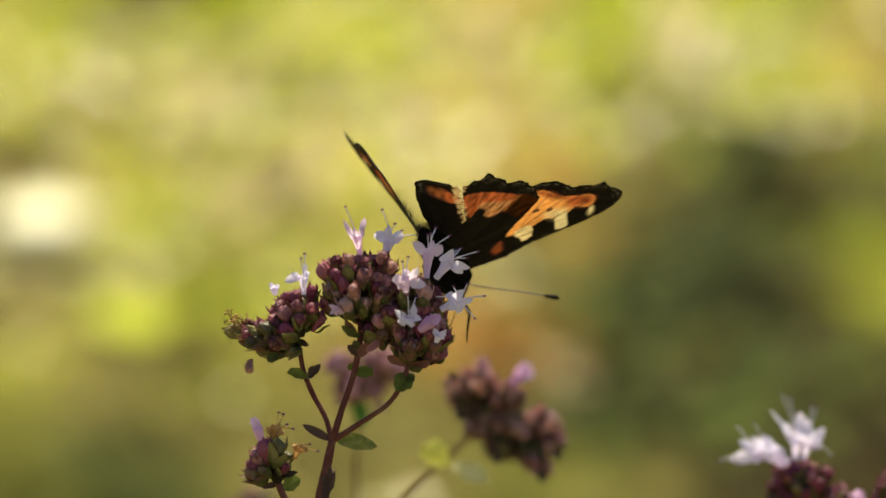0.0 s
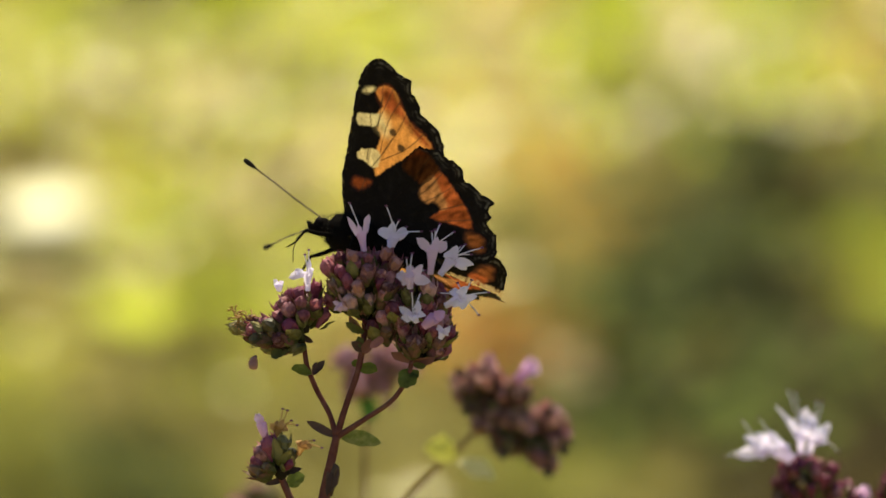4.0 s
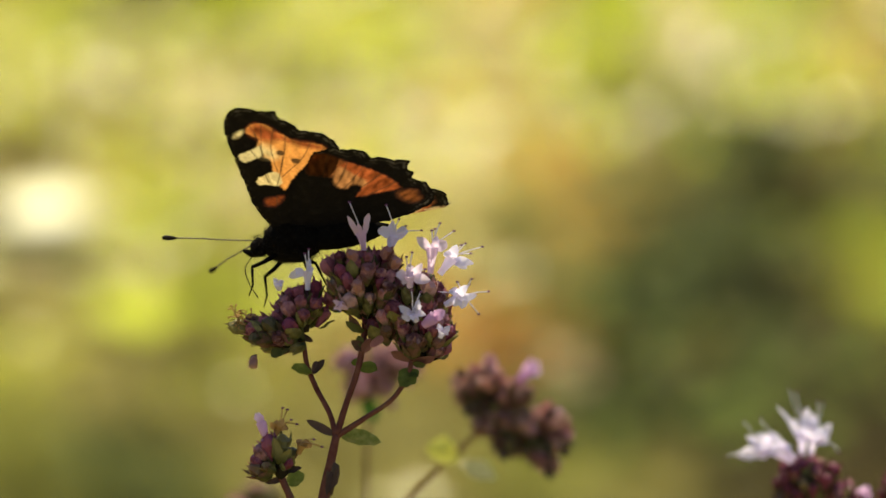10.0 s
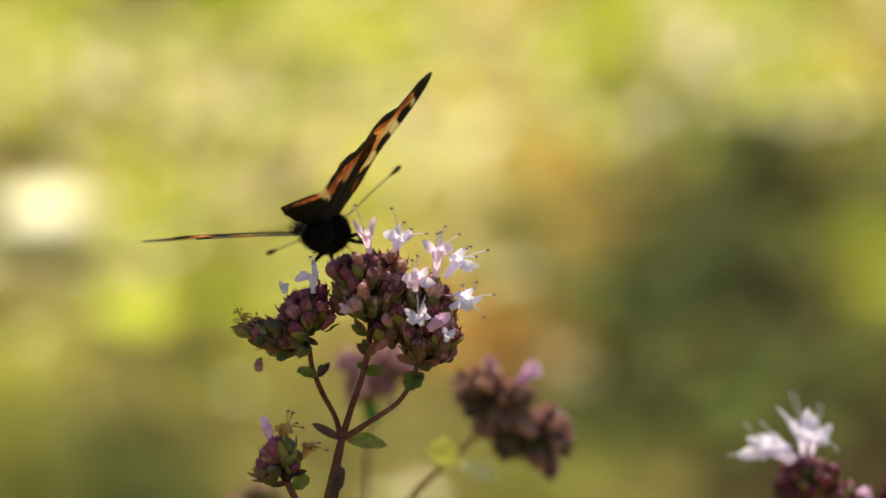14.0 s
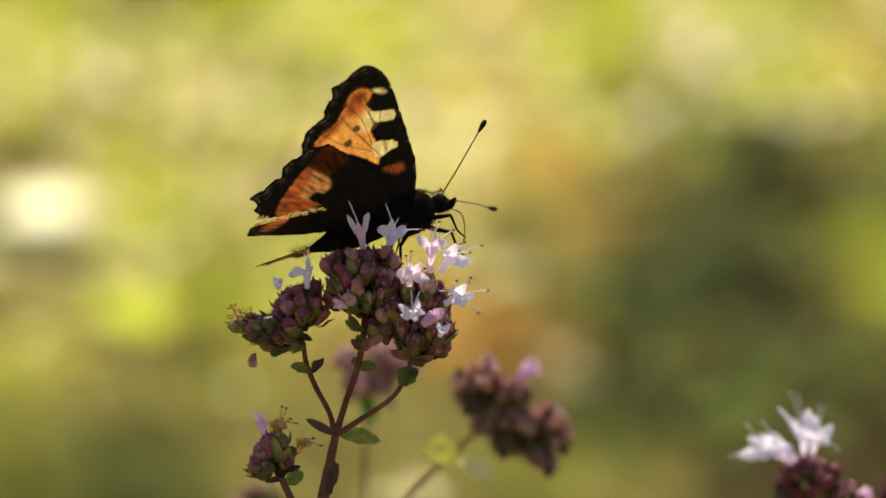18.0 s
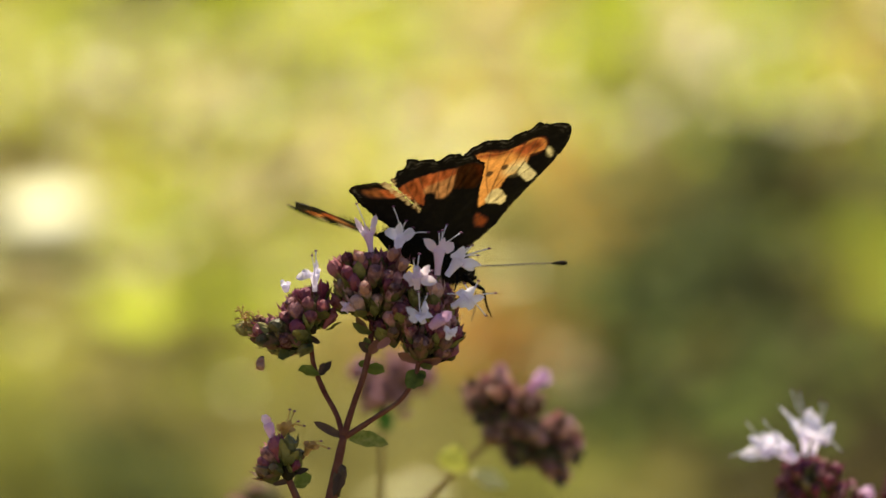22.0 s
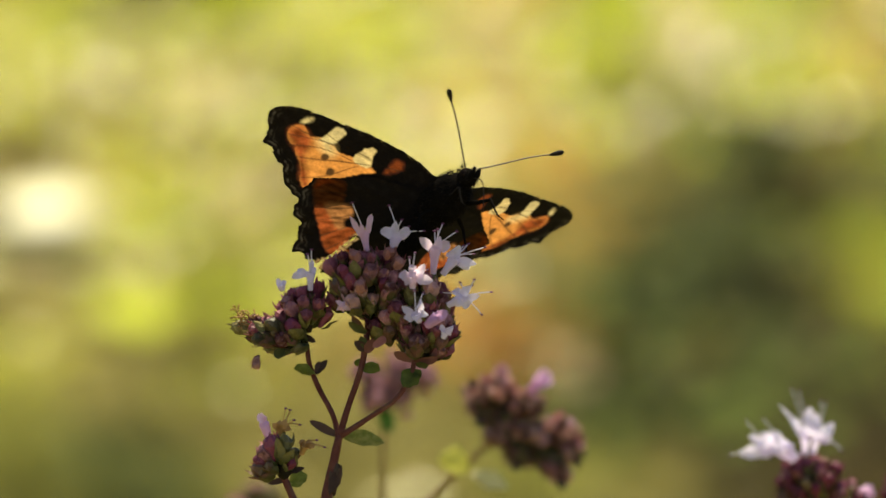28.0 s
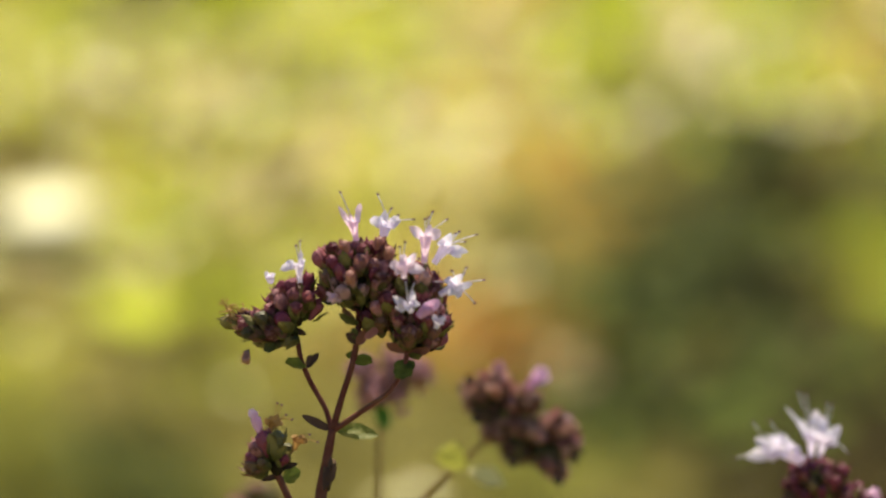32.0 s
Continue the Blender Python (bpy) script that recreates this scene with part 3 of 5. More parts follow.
def main_plant():
    p, b = plant_at(575, 900, 0, "wild oregano with red stem, purple buds and open lilac flowers")
    foot = b + Vector((0.004, 0.01, -0.012))
    stalk(p, "stem", b, [foot, b + Vector((0.002, 0.004, 0.25)), spot(575, 960), spot(586, 882), spot(599, 815), spot(608, 772)], [1.1, 1.0, 0.85, 0.76, 0.58, 0.5])
    stalk(p, "branch", b, [spot(607, 774), spot(597, 738, 0.5), spot(572, 690, 1), spot(556, 650, 1), spot(545, 600, 0.5), spot(520, 575, 0)], [0.42, 0.34, 0.34, 0.33, 0.31, 0.3])
    stalk(p, "branch", b, [spot(608, 774), spot(625, 718), spot(645, 660), spot(655, 610), spot(660, 540)], [0.46, 0.4, 0.4, 0.4, 0.38])
    stalk(p, "branch", b, [spot(610, 774), spot(660, 742, -0.5), spot(712, 704, -1), spot(735, 665, -1), spot(745, 600, -0.5)], [0.42, 0.33, 0.32, 0.32, 0.33])
    stalk(p, "side_stem", b, [foot + Vector((-0.003, 0, 0)), b + Vector((-0.006, 0.002, 0.3)), spot(545, 940), spot(526, 884), spot(514, 856), spot(500, 815)], [0.9, 0.75, 0.6, 0.5, 0.45, 0.35])
    stalk(p, "branch", b, [spot(549, 612, 0.5), spot(525, 606), spot(500, 600), spot(478, 592)], [0.34, 0.3, 0.28, 0.25])
    # heads
    h1 = umbel(p, b, u_v(556, 598), u_v(543, 546), (3.3, 3.2, 3.0), 20, 5)
    h1b = umbel(p, b, u_v(540, 606), u_v(484, 588), (2.1, 4.2, 2.6), 14, 6, kinds=OLIVE + BUDS[:3], low=-0.7)
    umbel(p, b, u_v(548, 606), u_v(512, 600), (1.5, 2.2, 2.0), 6, 16, kinds=OLIVE, low=-0.6)
    h2 = umbel(p, b, u_v(661, 580), u_v(655, 502), (5.0, 4.4, 4.6), 48, 7, low=-0.45)
    h3 = umbel(p, b, u_v(746, 660), u_v(765, 586), (3.3, 3.8, 3.4), 28, 8, low=-0.5)
    h3b = umbel(p, b, u_v(748, 610), u_v(756, 530), (3.5, 3.6, 3.5), 22, 20, low=-0.4)
    umbel(p, b, u_v(716, 600), u_v(714, 552, -1.0), (2.4, 2.2, 2.4), 10, 18)
    umbel(p, b, u_v(694, 606), u_v(692, 568), (2.6, 1.8, 2.4), 9, 32, kinds=OLIVE, low=-0.6)
    bm = bmesh.new()
    ball(bm, spot(511, 832) - b, (0.0009, 0.0013, 0.0015), 12, 8, 0, 0.3)
    h4 = part("flower_head", bm, M_GAPSHADE, p, "loose cluster of green and purple buds")
    for k, (x, y, tx, ty, w, mesh) in enumerate((
            (492, 820, 487, 770, -1.2, CRIMSON[1]), (508, 824, 513, 770, -1.6, OLIVE[1]), (497, 829, 468, 792, -0.8, BUDS[0]), (493, 832, 455, 811, -0.4, BUDS[1]), (495, 845, 448, 826, -0.6, OLIVE[2]),
            (500, 838, 474, 822, -1.6, OLIVE[5]), (520, 834, 530, 796, 0.6, OLIVE[3]), (500, 818, 498, 782, 1.0, BUDS[3]), (514, 836, 527, 812, -1.4, BUDS[5]))):
        d = spot(tx, ty, w - 0.6) - spot(x, y, w)
        placed("bud", mesh, h4, at=aim(spot(x, y, w) - b, d, k * 1.3, d.length / 0.0029))
    shaped_bloom(h4, b, (498, 776), (506, 758), [(491, 752, 0.9), (515, 744, 0.8), (522, 756, 0.9), (503, 746, 0.8)], [(513, 725), (528, 746), (538, 754), (521, 728)], -1.2, 0.9, M_WITHER, 14, "tan withered flower", M_WITHER)
    shaped_bloom(h4, b, (541, 806), (547, 790), [(541, 780, 0.8), (558, 781, 0.9), (566, 788, 0.8)], [(568, 781), (582, 794)], -0.8, 0.9, M_WITHER, 15, "tan withered flower", M_WITHER)
    stalk(p, "branch", b, [spot(512, 840), spot(528, 818), spot(542, 800)], [0.35, 0.3, 0.25])
    # open flowers
    shaped_bloom(h2, b, (657, 446), (651, 412), [(628, 386, 0.72), (665, 380, 0.72), (646, 398, 0.6)], [(631, 361)], -1.5, 1.0, seed=1, label="lilac open flower")
    shaped_bloom(h2, b, (700, 452), (709, 420), [(683, 405, 1.0), (731, 404, 1.0), (735, 412, 0.6), (708, 394, 0.9), (713, 414)], [(696, 366), (758, 411), (719, 391), (731, 403)], -0.5, 1.15, M_WHITE, seed=2)
    shaped_bloom(h3, b, (774, 487), (778, 441), [(751, 423, 1.0), (803, 431, 1.1), (786, 422, 0.8), (766, 434)], [(791, 398), (777, 411), (783, 408), (816, 412)], -1.5, 1.12, seed=3)
    shaped_bloom(h3, b, (791, 488), (813, 459), [(821, 438, 1.0), (849, 469, 1.1), (838, 478, 0.9), (804, 447, 0.8)], [(866, 440), (829, 437), (836, 434), (846, 452)], -0.5, 1.18, M_WHITE, seed=4)
    shaped_bloom(h3, b, (738, 512), (738, 490), [(716, 484, 1.2), (758, 472, 1.1), (774, 499, 1.1), (726, 506, 1.1), (738, 468)], [(742, 450), (732, 458), (765, 480)], -4.2, 1.1, seed=5)
    shaped_bloom(h3, b, (800, 543), (828, 528), [(811, 514, 1.0), (838, 510, 1.0), (856, 525, 0.9), (838, 545, 1.0), (815, 544, 0.9), (828, 520, 1.1)], [(847, 497), (877, 519), (860, 559), (822, 502), (789, 520), (843, 507)], -2.5, 1.1, M_WHITE, seed=6)
    shaped_bloom(h3, b, (750, 572), (744, 556), [(720, 545, 1.0), (724, 564, 1.1), (744, 570, 1.0), (764, 560, 1.0), (753, 534)], [(741, 517), (757, 520)], -4.6, 1.0, M_WHITE, seed=7)
    shaped_bloom(h3, b, (762, 580), (786, 560), [(799, 553, 0.9), (795, 561, 0.9), (792, 553, 0.9)], (), -5.0, 1.15, M_PINK, seed=8, label="closed lilac flower")
    shaped_bloom(h3, b, (792, 600), (797, 588), [(808, 580), (788, 577), (805, 596)], [(812, 578)], -4.0, 0.95, M_WHITE, seed=9)
    shaped_bloom(h1, b, (557, 516), (557, 484), [(523, 492, 1.0), (534, 479, 1.0), (560, 461, 0.7), (566, 474, 0.6)], [(559, 444), (552, 452)], -2.0, 0.92, M_WHITE, seed=10)
    shaped_bloom(h1, b, (507, 516), (505, 503), [(498, 495), (512, 498)], (), -1.5, 0.8, M_WHITE, seed=11)
    shaped_bloom(h2, b, (630, 548), (612, 542), [(602, 535), (604, 550), (612, 552)], (), -3.5, 0.8, seed=12)
    shaped_bloom(h4, b, (483, 778), (473, 746), [(465, 735, 0.9), (470, 734, 0.9), (473, 738, 0.8)], (), -1.5, 0.95, seed=13, label="closed pale pink flower")
    for x, y, way, w in ((692, 462, (700, 440), -2.5), (706, 478, (716, 462), -3.0), (638, 468, (634, 448), -3.5), (650, 520, (642, 500), -5.0)):
        placed("bud", SALMON, h2, "salmon-coloured bud", aim(spot(x, y, w) - b, spot(*way, w - 0.8) - spot(x, y, w), x, 0.72))
    for x, y, s, k in ((448, 562, 1, 7), (440, 574, 2, 6), (428, 560, 6, 5), (434, 566, 8, 5)):
        withered(h1b, b, x, y, s, -1, k)
    # leaves and bracts
    leaf(p, b, 618, 774, 688, 782, 2.4, 0, -1, M_LEAF, (0.1, 0.7, -1), 1, 0.12)
    leaf(p, b, 602, 772, 556, 747, 1.2, 0, -1, M_DRYLEAF, (0, 0.1, -1), 2, 0.15)
    leaf(p, b, 564, 662, 527, 656, 2.1, 0, -1, M_LEAF, (0, 0.9, -0.8), 3, -0.05)
    leaf(p, b, 566, 664, 585, 640, 0.9, 0, 1, M_DRYLEAF, (0.5, 0.4, -0.8), 4, -0.2)
    leaf(p, b, 566, 660, 572, 642, 0.7, -0.3, -0.4, M_DRYLEAF, (-0.3, 0.2, -1), 42, 0.2)
    leaf(p, b, 648, 652, 680, 656, 2.0, 0.3, -1, M_LEAF, (0, 0.7, -0.9), 5, 0.1)
    leaf(p, b, 646, 650, 638, 638, 1.2, 0.6, 0.5, M_LEAF, (0, 0.4, -1), 43, 0.1)
    leaf(p, b, 742, 660, 721, 686, 2.5, -1, -1.5, M_LEAF, (0.2, 0.3, -1), 6, 0.1)
    leaf(p, b, 741, 658, 752, 670, 1.3, -1, -0.5, M_LEAF, (-0.2, 0.3, -1), 44, 0.1)
    leaf(p, b, 522, 858, 548, 842, 2.2, 0, -1, M_LEAF, (0.1, 0.4, -1), 7, 0.2)
    leaf(p, b, 518, 838, 544, 830, 0.9, 0, -1, M_DRYLEAF, (0.3, 0.3, -1), 27, 0.2)
    leaf(p, b, 516, 850, 482, 858, 0.9, 0, -0.5, M_DRYLEAF, (0, 0.2, -1), 8, 0.1)
    leaf(p, b, 656, 622, 634, 604, 1.3, -0.6, -1, M_DRYLEAF, (-0.4, 0.2, -1), 9, -0.1, "bract")
    leaf(p, b, 656, 626, 668, 600, 1.3, -0.8, -0.6, M_SEPAL, (0.4, 0.2, -1), 10, -0.1, "bract")
    leaf(p, b, 655, 618, 646, 596, 1.1, -1.0, -0.4, M_SEPAL, (-0.2, 0.2, -1), 45, -0.1, "bract")
    leaf(p, b, 656, 590, 626, 578, 1.3, -0.6, -2, M_SEPAL, (-0.3, -0.4, -1), 11, 0.2, "bract")
    leaf(p, b, 650, 586, 630, 562, 1.2, -1.0, -1.6, M_SEPAL, (-0.5, -0.2, -1), 46, 0.1, "bract")
    leaf(p, b, 742, 646, 784, 632, 1.7, -1, -1.5, M_SEPAL, (0.3, -0.5, -1), 12, -0.1, "bract")
    leaf(p, b, 744, 648, 768, 646, 1.2, -1, -1.2, M_SEPAL, (0.3, -0.5, -1), 47, -0.1, "bract")
    leaf(p, b, 740, 642, 704, 622, 1.4, -1, -1, M_SEPAL, (-0.3, -0.5, -1), 13, -0.1, "bract")
    leaf(p, b, 690, 600, 668, 616, 1.2, -1.5, -1, M_PINKDRY, (-0.2, -0.2, -1), 48, 0.1, "bract", "dry pink scale")
    leaf(p, b, 520, 612, 490, 634, 1.7, -0.3, -1, M_SEPAL, (0, -0.4, -1), 14, -0.1, "bract")
    leaf(p, b, 545, 596, 568, 606, 0.9, 0.4, -0.5, M_DRYLEAF, (0, -0.6, -1), 15, -0.1, "bract")
    leaf(p, b, 580, 930, 514, 908, 4.2, 0, -2.5, M_FRESH, (0, 0.9, -0.5), 49, 0.1, label="fresh green leaf low on the stem")
    leaf(p, b, 580, 930, 632, 910, 4.0, 0, -2.5, M_FRESH, (0, 0.9, -0.5), 50, 0.1, label="fresh green leaf low on the stem")
    bm = bmesh.new()
    ball(bm, (0, 0, 0), (1, 1, 1), 14, 12, 0, 0.5)
    for v in bm.verts:
        v.co = (RIGHT * (v.co.x * 0.9 + 0.22 * v.co.y) + UP * v.co.y * 2.1 + AWAY * v.co.z * 0.95) * 0.001 + spot(598, 850) - b
    part("knot", bm, M_DRYLEAF, p, "dark dry knot wrapped round the stem")
    leaf(p, b, 595, 872, 613, 830, 0.7, -1.0, -0.2, M_DRYLEAF, (0.4, 0.1, -1), 16, 0.05, "bract")
    leaf(p, b, 600, 838, 590, 880, 0.8, -1.0, -0.2, M_DRYLEAF, (-0.3, 0.1, -1), 17, 0.05, "bract")
    placed("bud", SPENT[0], h1b, "salmon-coloured spent bud", aim(spot(466, 632, -2) - b, spot(460, 652, -3) - spot(466, 632, -2), 0, 0.6))
    return p


def far_plants():
    made = {}
    # the drooping spent head behind
    w = 85
    p, b = plant_at(750, 900, w, "spent oregano head, dull pink and brown, drooping")
    stalk(p, "stem", b, [b - Vector((0, 0, 0.01)), b + Vector((-0.004, 0, 0.25)), spot(700, 940, w), spot(755, 880, w), spot(822, 818, w), spot(872, 770, w)], [0.9, 0.7, 0.42, 0.33, 0.3, 0.32])
    spent = "spent brownish pink bud cluster"
    dry = dict(kinds=SPENT + FADED[:2], size=0.66, label=spent)
    h = umbel(p, b, u_v(868, 742, w), u_v(858, 698, w), (3.8, 2.4, 3.4), 35, 21, low=-0.2, **dry)
    umbel(p, b, u_v(868, 748, w), u_v(834, 722, w), (1.8, 2.6, 2.0), 15, 36, low=-0.3, kinds=OLIVE + SPENT[:2], size=0.66, label="dry dark green scales")
    umbel(p, b, u_v(900, 756, w), u_v(914, 722, w), (2.8, 2.2, 2.8), 24, 34, low=-0.2, **dry)
    umbel(p, b, u_v(900, 790, w), u_v(872, 764, w), (2.8, 1.9, 3.0), 24, 22, low=-0.2, **dry)
    umbel(p, b, u_v(880, 770, w), u_v(872, 744, w), (3.2, 1.6, 2.6), 16, 33, low=-0.5, kinds=OLIVE, size=0.66, label="dry dark green scales")
    umbel(p, b, u_v(925, 808, w), u_v(926, 776, w), (3.4, 2.2, 3.0), 30, 38, low=-0.2, **dry)
    umbel(p, b, u_v(940, 800, w), u_v(978, 768, w), (2.2, 2.8, 2.6), 27, 23, low=-0.2, **dry)
    umbel(p, b, u_v(955, 805, w), u_v(994, 798, w), (1.7, 2.2, 2.2), 18, 39, low=-0.3, **dry)
    umbel(p, b, u_v(950, 800, w), u_v(974, 836, w), (1.5, 2.2, 2.0), 16, 35, low=-0.3, **dry)
    umbel(p, b, u_v(925, 780, w), u_v(902, 808, w), (2.4, 2.0, 2.2), 19, 37, low=-0.4, kinds=OLIVE, size=0.66, label="dry dark green scales")
    umbel(p, b, u_v(930, 790, w), u_v(954, 820, w), (1.8, 2.0, 2.0), 14, 40, low=-0.4, kinds=OLIVE, size=0.66, label="dry dark green scales")
    for x, y, tx, ty, mat in ((836, 702, 818, 672, M_DRYLEAF), (850, 692, 846, 664, M_PINKDRY), (892, 712, 898, 682, M_PINKDRY), (935, 730, 952, 712, M_SEPAL), (968, 752, 984, 732, M_PINKDRY), (1002, 786, 1022, 780, M_PINKDRY), (1000, 812, 1014, 832, M_DRYLEAF),
                             (976, 846, 984, 872, M_DRYLEAF), (905, 818, 896, 838, M_DRYLEAF), (862, 768, 842, 780, M_SEPAL), (846, 744, 826, 756, M_DRYLEAF)):
        leaf(h, b, x, y, tx, ty, 1.5, w - 1.5, -0.8, mat, (0.2, 0.5, -1), x, 0.1, "bract", "dry pointed scale")
    shaped_bloom(h, b, (868, 704), (874, 668), [(868, 652, 1.2), (878, 648, 1.2), (884, 656, 1.0)], (), w, 1.2, M_FADED, 31, "dull pink faded flower")
    shaped_bloom(h, b, (918, 704), (942, 680), [(950, 658, 1.2), (962, 662, 1.2), (966, 674, 1.1)], (), w, 1.0, M_PINK, 32, "closed lilac flower")
    leaf(p, b, 818, 826, 768, 814, 4.4, w, -3, M_PALELEAF, (0, 0.5, -1), 31, label="yellowing leaf")
    leaf(p, b, 824, 842, 882, 862, 3.0, w, -3, M_CREAMLEAF, (0, 0.7, -1), 32, label="pale yellowed leaf")
    made["drooping"] = p
    w = 110
    p, b = plant_at(690, 900, w, "blurred oregano stalk with dull pink bud clusters")
    stalk(p, "stem", b, [b - Vector((0, 0, 0.01)), b + Vector((0.002, 0, 0.25)), spot(682, 900, w), spot(684, 800, w), spot(686, 720, w)], [0.5, 0.42, 0.34, 0.3, 0.3])
    faded = dict(kinds=FADED, dense=2.0, lump=0.55, label="dull pink bud cluster")
    head(p, b, u_v(688, 700, w), (3.6, 3.2, 3.4), 26, 24, low=-0.9, lean=0.6, **faded)
    head(p, b, u_v(728, 660, w), (3.4, 2.4, 3.2), 22, 26, low=-0.9, grow=(0.5, 0.6, 0), lean=0.5, **faded)
    head(p, b, u_v(762, 672, w), (1.6, 1.6, 1.6), 8, 41, low=-0.9, grow=(1, 0.2, 0), **faded)
    head(p, b, u_v(652, 662, w), (2.0, 2.0, 2.0), 10, 25, low=-0.9, grow=(-0.4, 0.8, 0), **faded)
    leaf(p, b, 684, 728, 696, 768, 2.6, w, -2, M_FRESH, (0, 0.3, -1), 33)
    made["stalk"] = p
    w = 54
    p, b = plant_at(1460, 930, w, "oregano head with white flowers and crimson buds")
    stalk(p, "stem", b, [b - Vector((0, 0, 0.01)), b + Vector((0.003, 0, 0.25)), spot(1470, 960, w), spot(1450, 900, w), spot(1432, 845, w)], [1.1, 1.0, 0.9, 0.8, 0.7])
    h = umbel(p, b, u_v(1440, 930, w), u_v(1434, 852, w), (4.1, 3.8, 4.0), 36, 27, kinds=CRIMSON, label="crimson bud cluster")
    umbel(p, b, u_v(1470, 940, w), u_v(1498, 890, w), (3.6, 3.2, 3.6), 24, 28, kinds=CRIMSON, label="crimson bud cluster")
    umbel(p, b, u_v(1420, 930, w), u_v(1402, 884, w), (2.4, 2.2, 2.4), 12, 43, kinds=OLIVE, label="green bud cluster")
    shaped_bloom(h, b, (1408, 818), (1362, 792), [(1308, 806, 1.4), (1326, 774, 1.2), (1348, 768, 1.4), (1356, 812, 1.5), (1340, 790, 1.6)], [(1320, 745), (1290, 809)], w, 1.25, M_WHITE, 33, "white open flower")
    shaped_bloom(h, b, (1412, 812), (1386, 788), [(1366, 764, 1.0), (1402, 800, 1.3), (1362, 798, 1.4)], [(1350, 742)], w - 1, 1.1, M_WHITE, 34, "lilac-white open flower")
    shaped_bloom(h, b, (1424, 806), (1426, 768), [(1380, 718, 0.5), (1402, 740, 1.2), (1434, 722, 1.3), (1418, 772, 1.4)], [(1400, 690), (1414, 694)], w, 1.2, M_WHITE, 35, "white open flower")
    shaped_bloom(h, b, (1438, 806), (1448, 772), [(1446, 734, 1.2), (1476, 750, 1.3), (1470, 784, 1.5), (1440, 766, 1.5)], [(1462, 714), (1452, 710), (1490, 800)], w - 1, 1.2, M_WHITE, 36, "white open flower")
    shaped_bloom(h, b, (1512, 884), (1532, 872), [(1545, 862, 1.1), (1548, 872, 1.1), (1540, 880, 1.0)], (), w, 1.2, None, 37)
    made["white"] = p
    w = 60
    p, b = plant_at(1615, 930, w, "oregano stalk with a magenta bud cluster")
    stalk(p, "stem", b, [b - Vector((0, 0, 0.01)), b + Vector((0, 0, 0.25)), spot(1615, 960, w), spot(1610, 880, w)], [1.0, 0.9, 0.8, 0.6])
    umbel(p, b, u_v(1610, 920, w), u_v(1612, 858, w), (3.6, 3.4, 3.4), 24, 29, kinds=CRIMSON, label="magenta bud cluster")
    made["edge"] = p
    w = 150
    p, b = plant_at(452, 960, w, "blurred low oregano head, dull mauve")
    stalk(p, "stem", b, [b - Vector((0, 0, 0.01)), b + Vector((0, 0, 0.2)), spot(454, 950, w), spot(455, 905, w)], [0.9, 0.8, 0.7, 0.6])
    head(p, b, u_v(456, 880, w), (3.6, 2.8, 3.2), 20, 30, low=-0.9, kinds=FADED[:2] + OLIVE, label="dull mauve bud cluster")
    made["low"] = p
    return made


# Added stone, very pale and glossy, to give the big bright disc at left
def glint_stone(x, y, size):
    g = on_ground(x, y, 0.4 * size)
    bm = bmesh.new()
    ball(bm, (0, 0, 0), (size, size * 1.45, size * 0.45), 20, 12, 0, 0.15)
    me = bpy.data.meshes.new("stone")
    bm.to_mesh(me)
    bm.free()
    me.materials.append(material("stone_glint", [(0.3, (0.95, 0.84, 0.44)), (0.7, (0.97, 0.9, 0.54))], 60, 0.38, bump=0.1, spec=0.35))
    ob = tagged(new("stone", me), "pale stone added in the grass for a bright disc", "stone")
    ob.location = (g.x, g.y, 0.02 + size * 0.4)


glint_stone(*SHINING[0][:3])
# Much of each glint's brightness and hue is put into these base colours
L_LIME = material("broad_leaf_lime", [(0.3, (0.68, 0.72, 0.02)), (0.7, (0.8, 0.86, 0.04))], 60, 0.5, 0.4, spec=0.05)
L_YELLOW = material("broad_leaf_yellow", [(0.3, (0.6, 0.55, 0.1)), (0.7, (0.8, 0.72, 0.15))], 60, 0.34, 0.4, spec=0.22)
L_PALE = material("broad_leaf_pale", [(0.3, (0.68, 0.6, 0.24)), (0.7, (0.86, 0.73, 0.27))], 60, 0.3, 0.35, spec=0.3)
L_DULL = material("broad_leaf_dull", [(0.3, (0.15, 0.19, 0.035)), (0.7, (0.25, 0.3, 0.065))], 60, 0.6, 0.45, spec=0.02)
L_AMBER = material("broad_leaf_amber", [(0.3, (0.4, 0.24, 0.05)), (0.7, (0.55, 0.36, 0.1))], 60, 0.4, 0.4, spec=0.12)
for lx, ly, size, kind in SHINING[1:]:
    lm, lt = {"lime": (L_LIME, "glossy lime-green leaf in the sun"), "yellow": (L_YELLOW, "yellowed leaf in the sun"), "pale": (L_PALE, "pale dry leaf in the sun"), "dull": (L_DULL, "dull green leaf among herbs"), "amber": (L_AMBER, "amber-brown leaf in the sun")}[kind]
    shining_leaf(lx, ly, size, lm, lt)


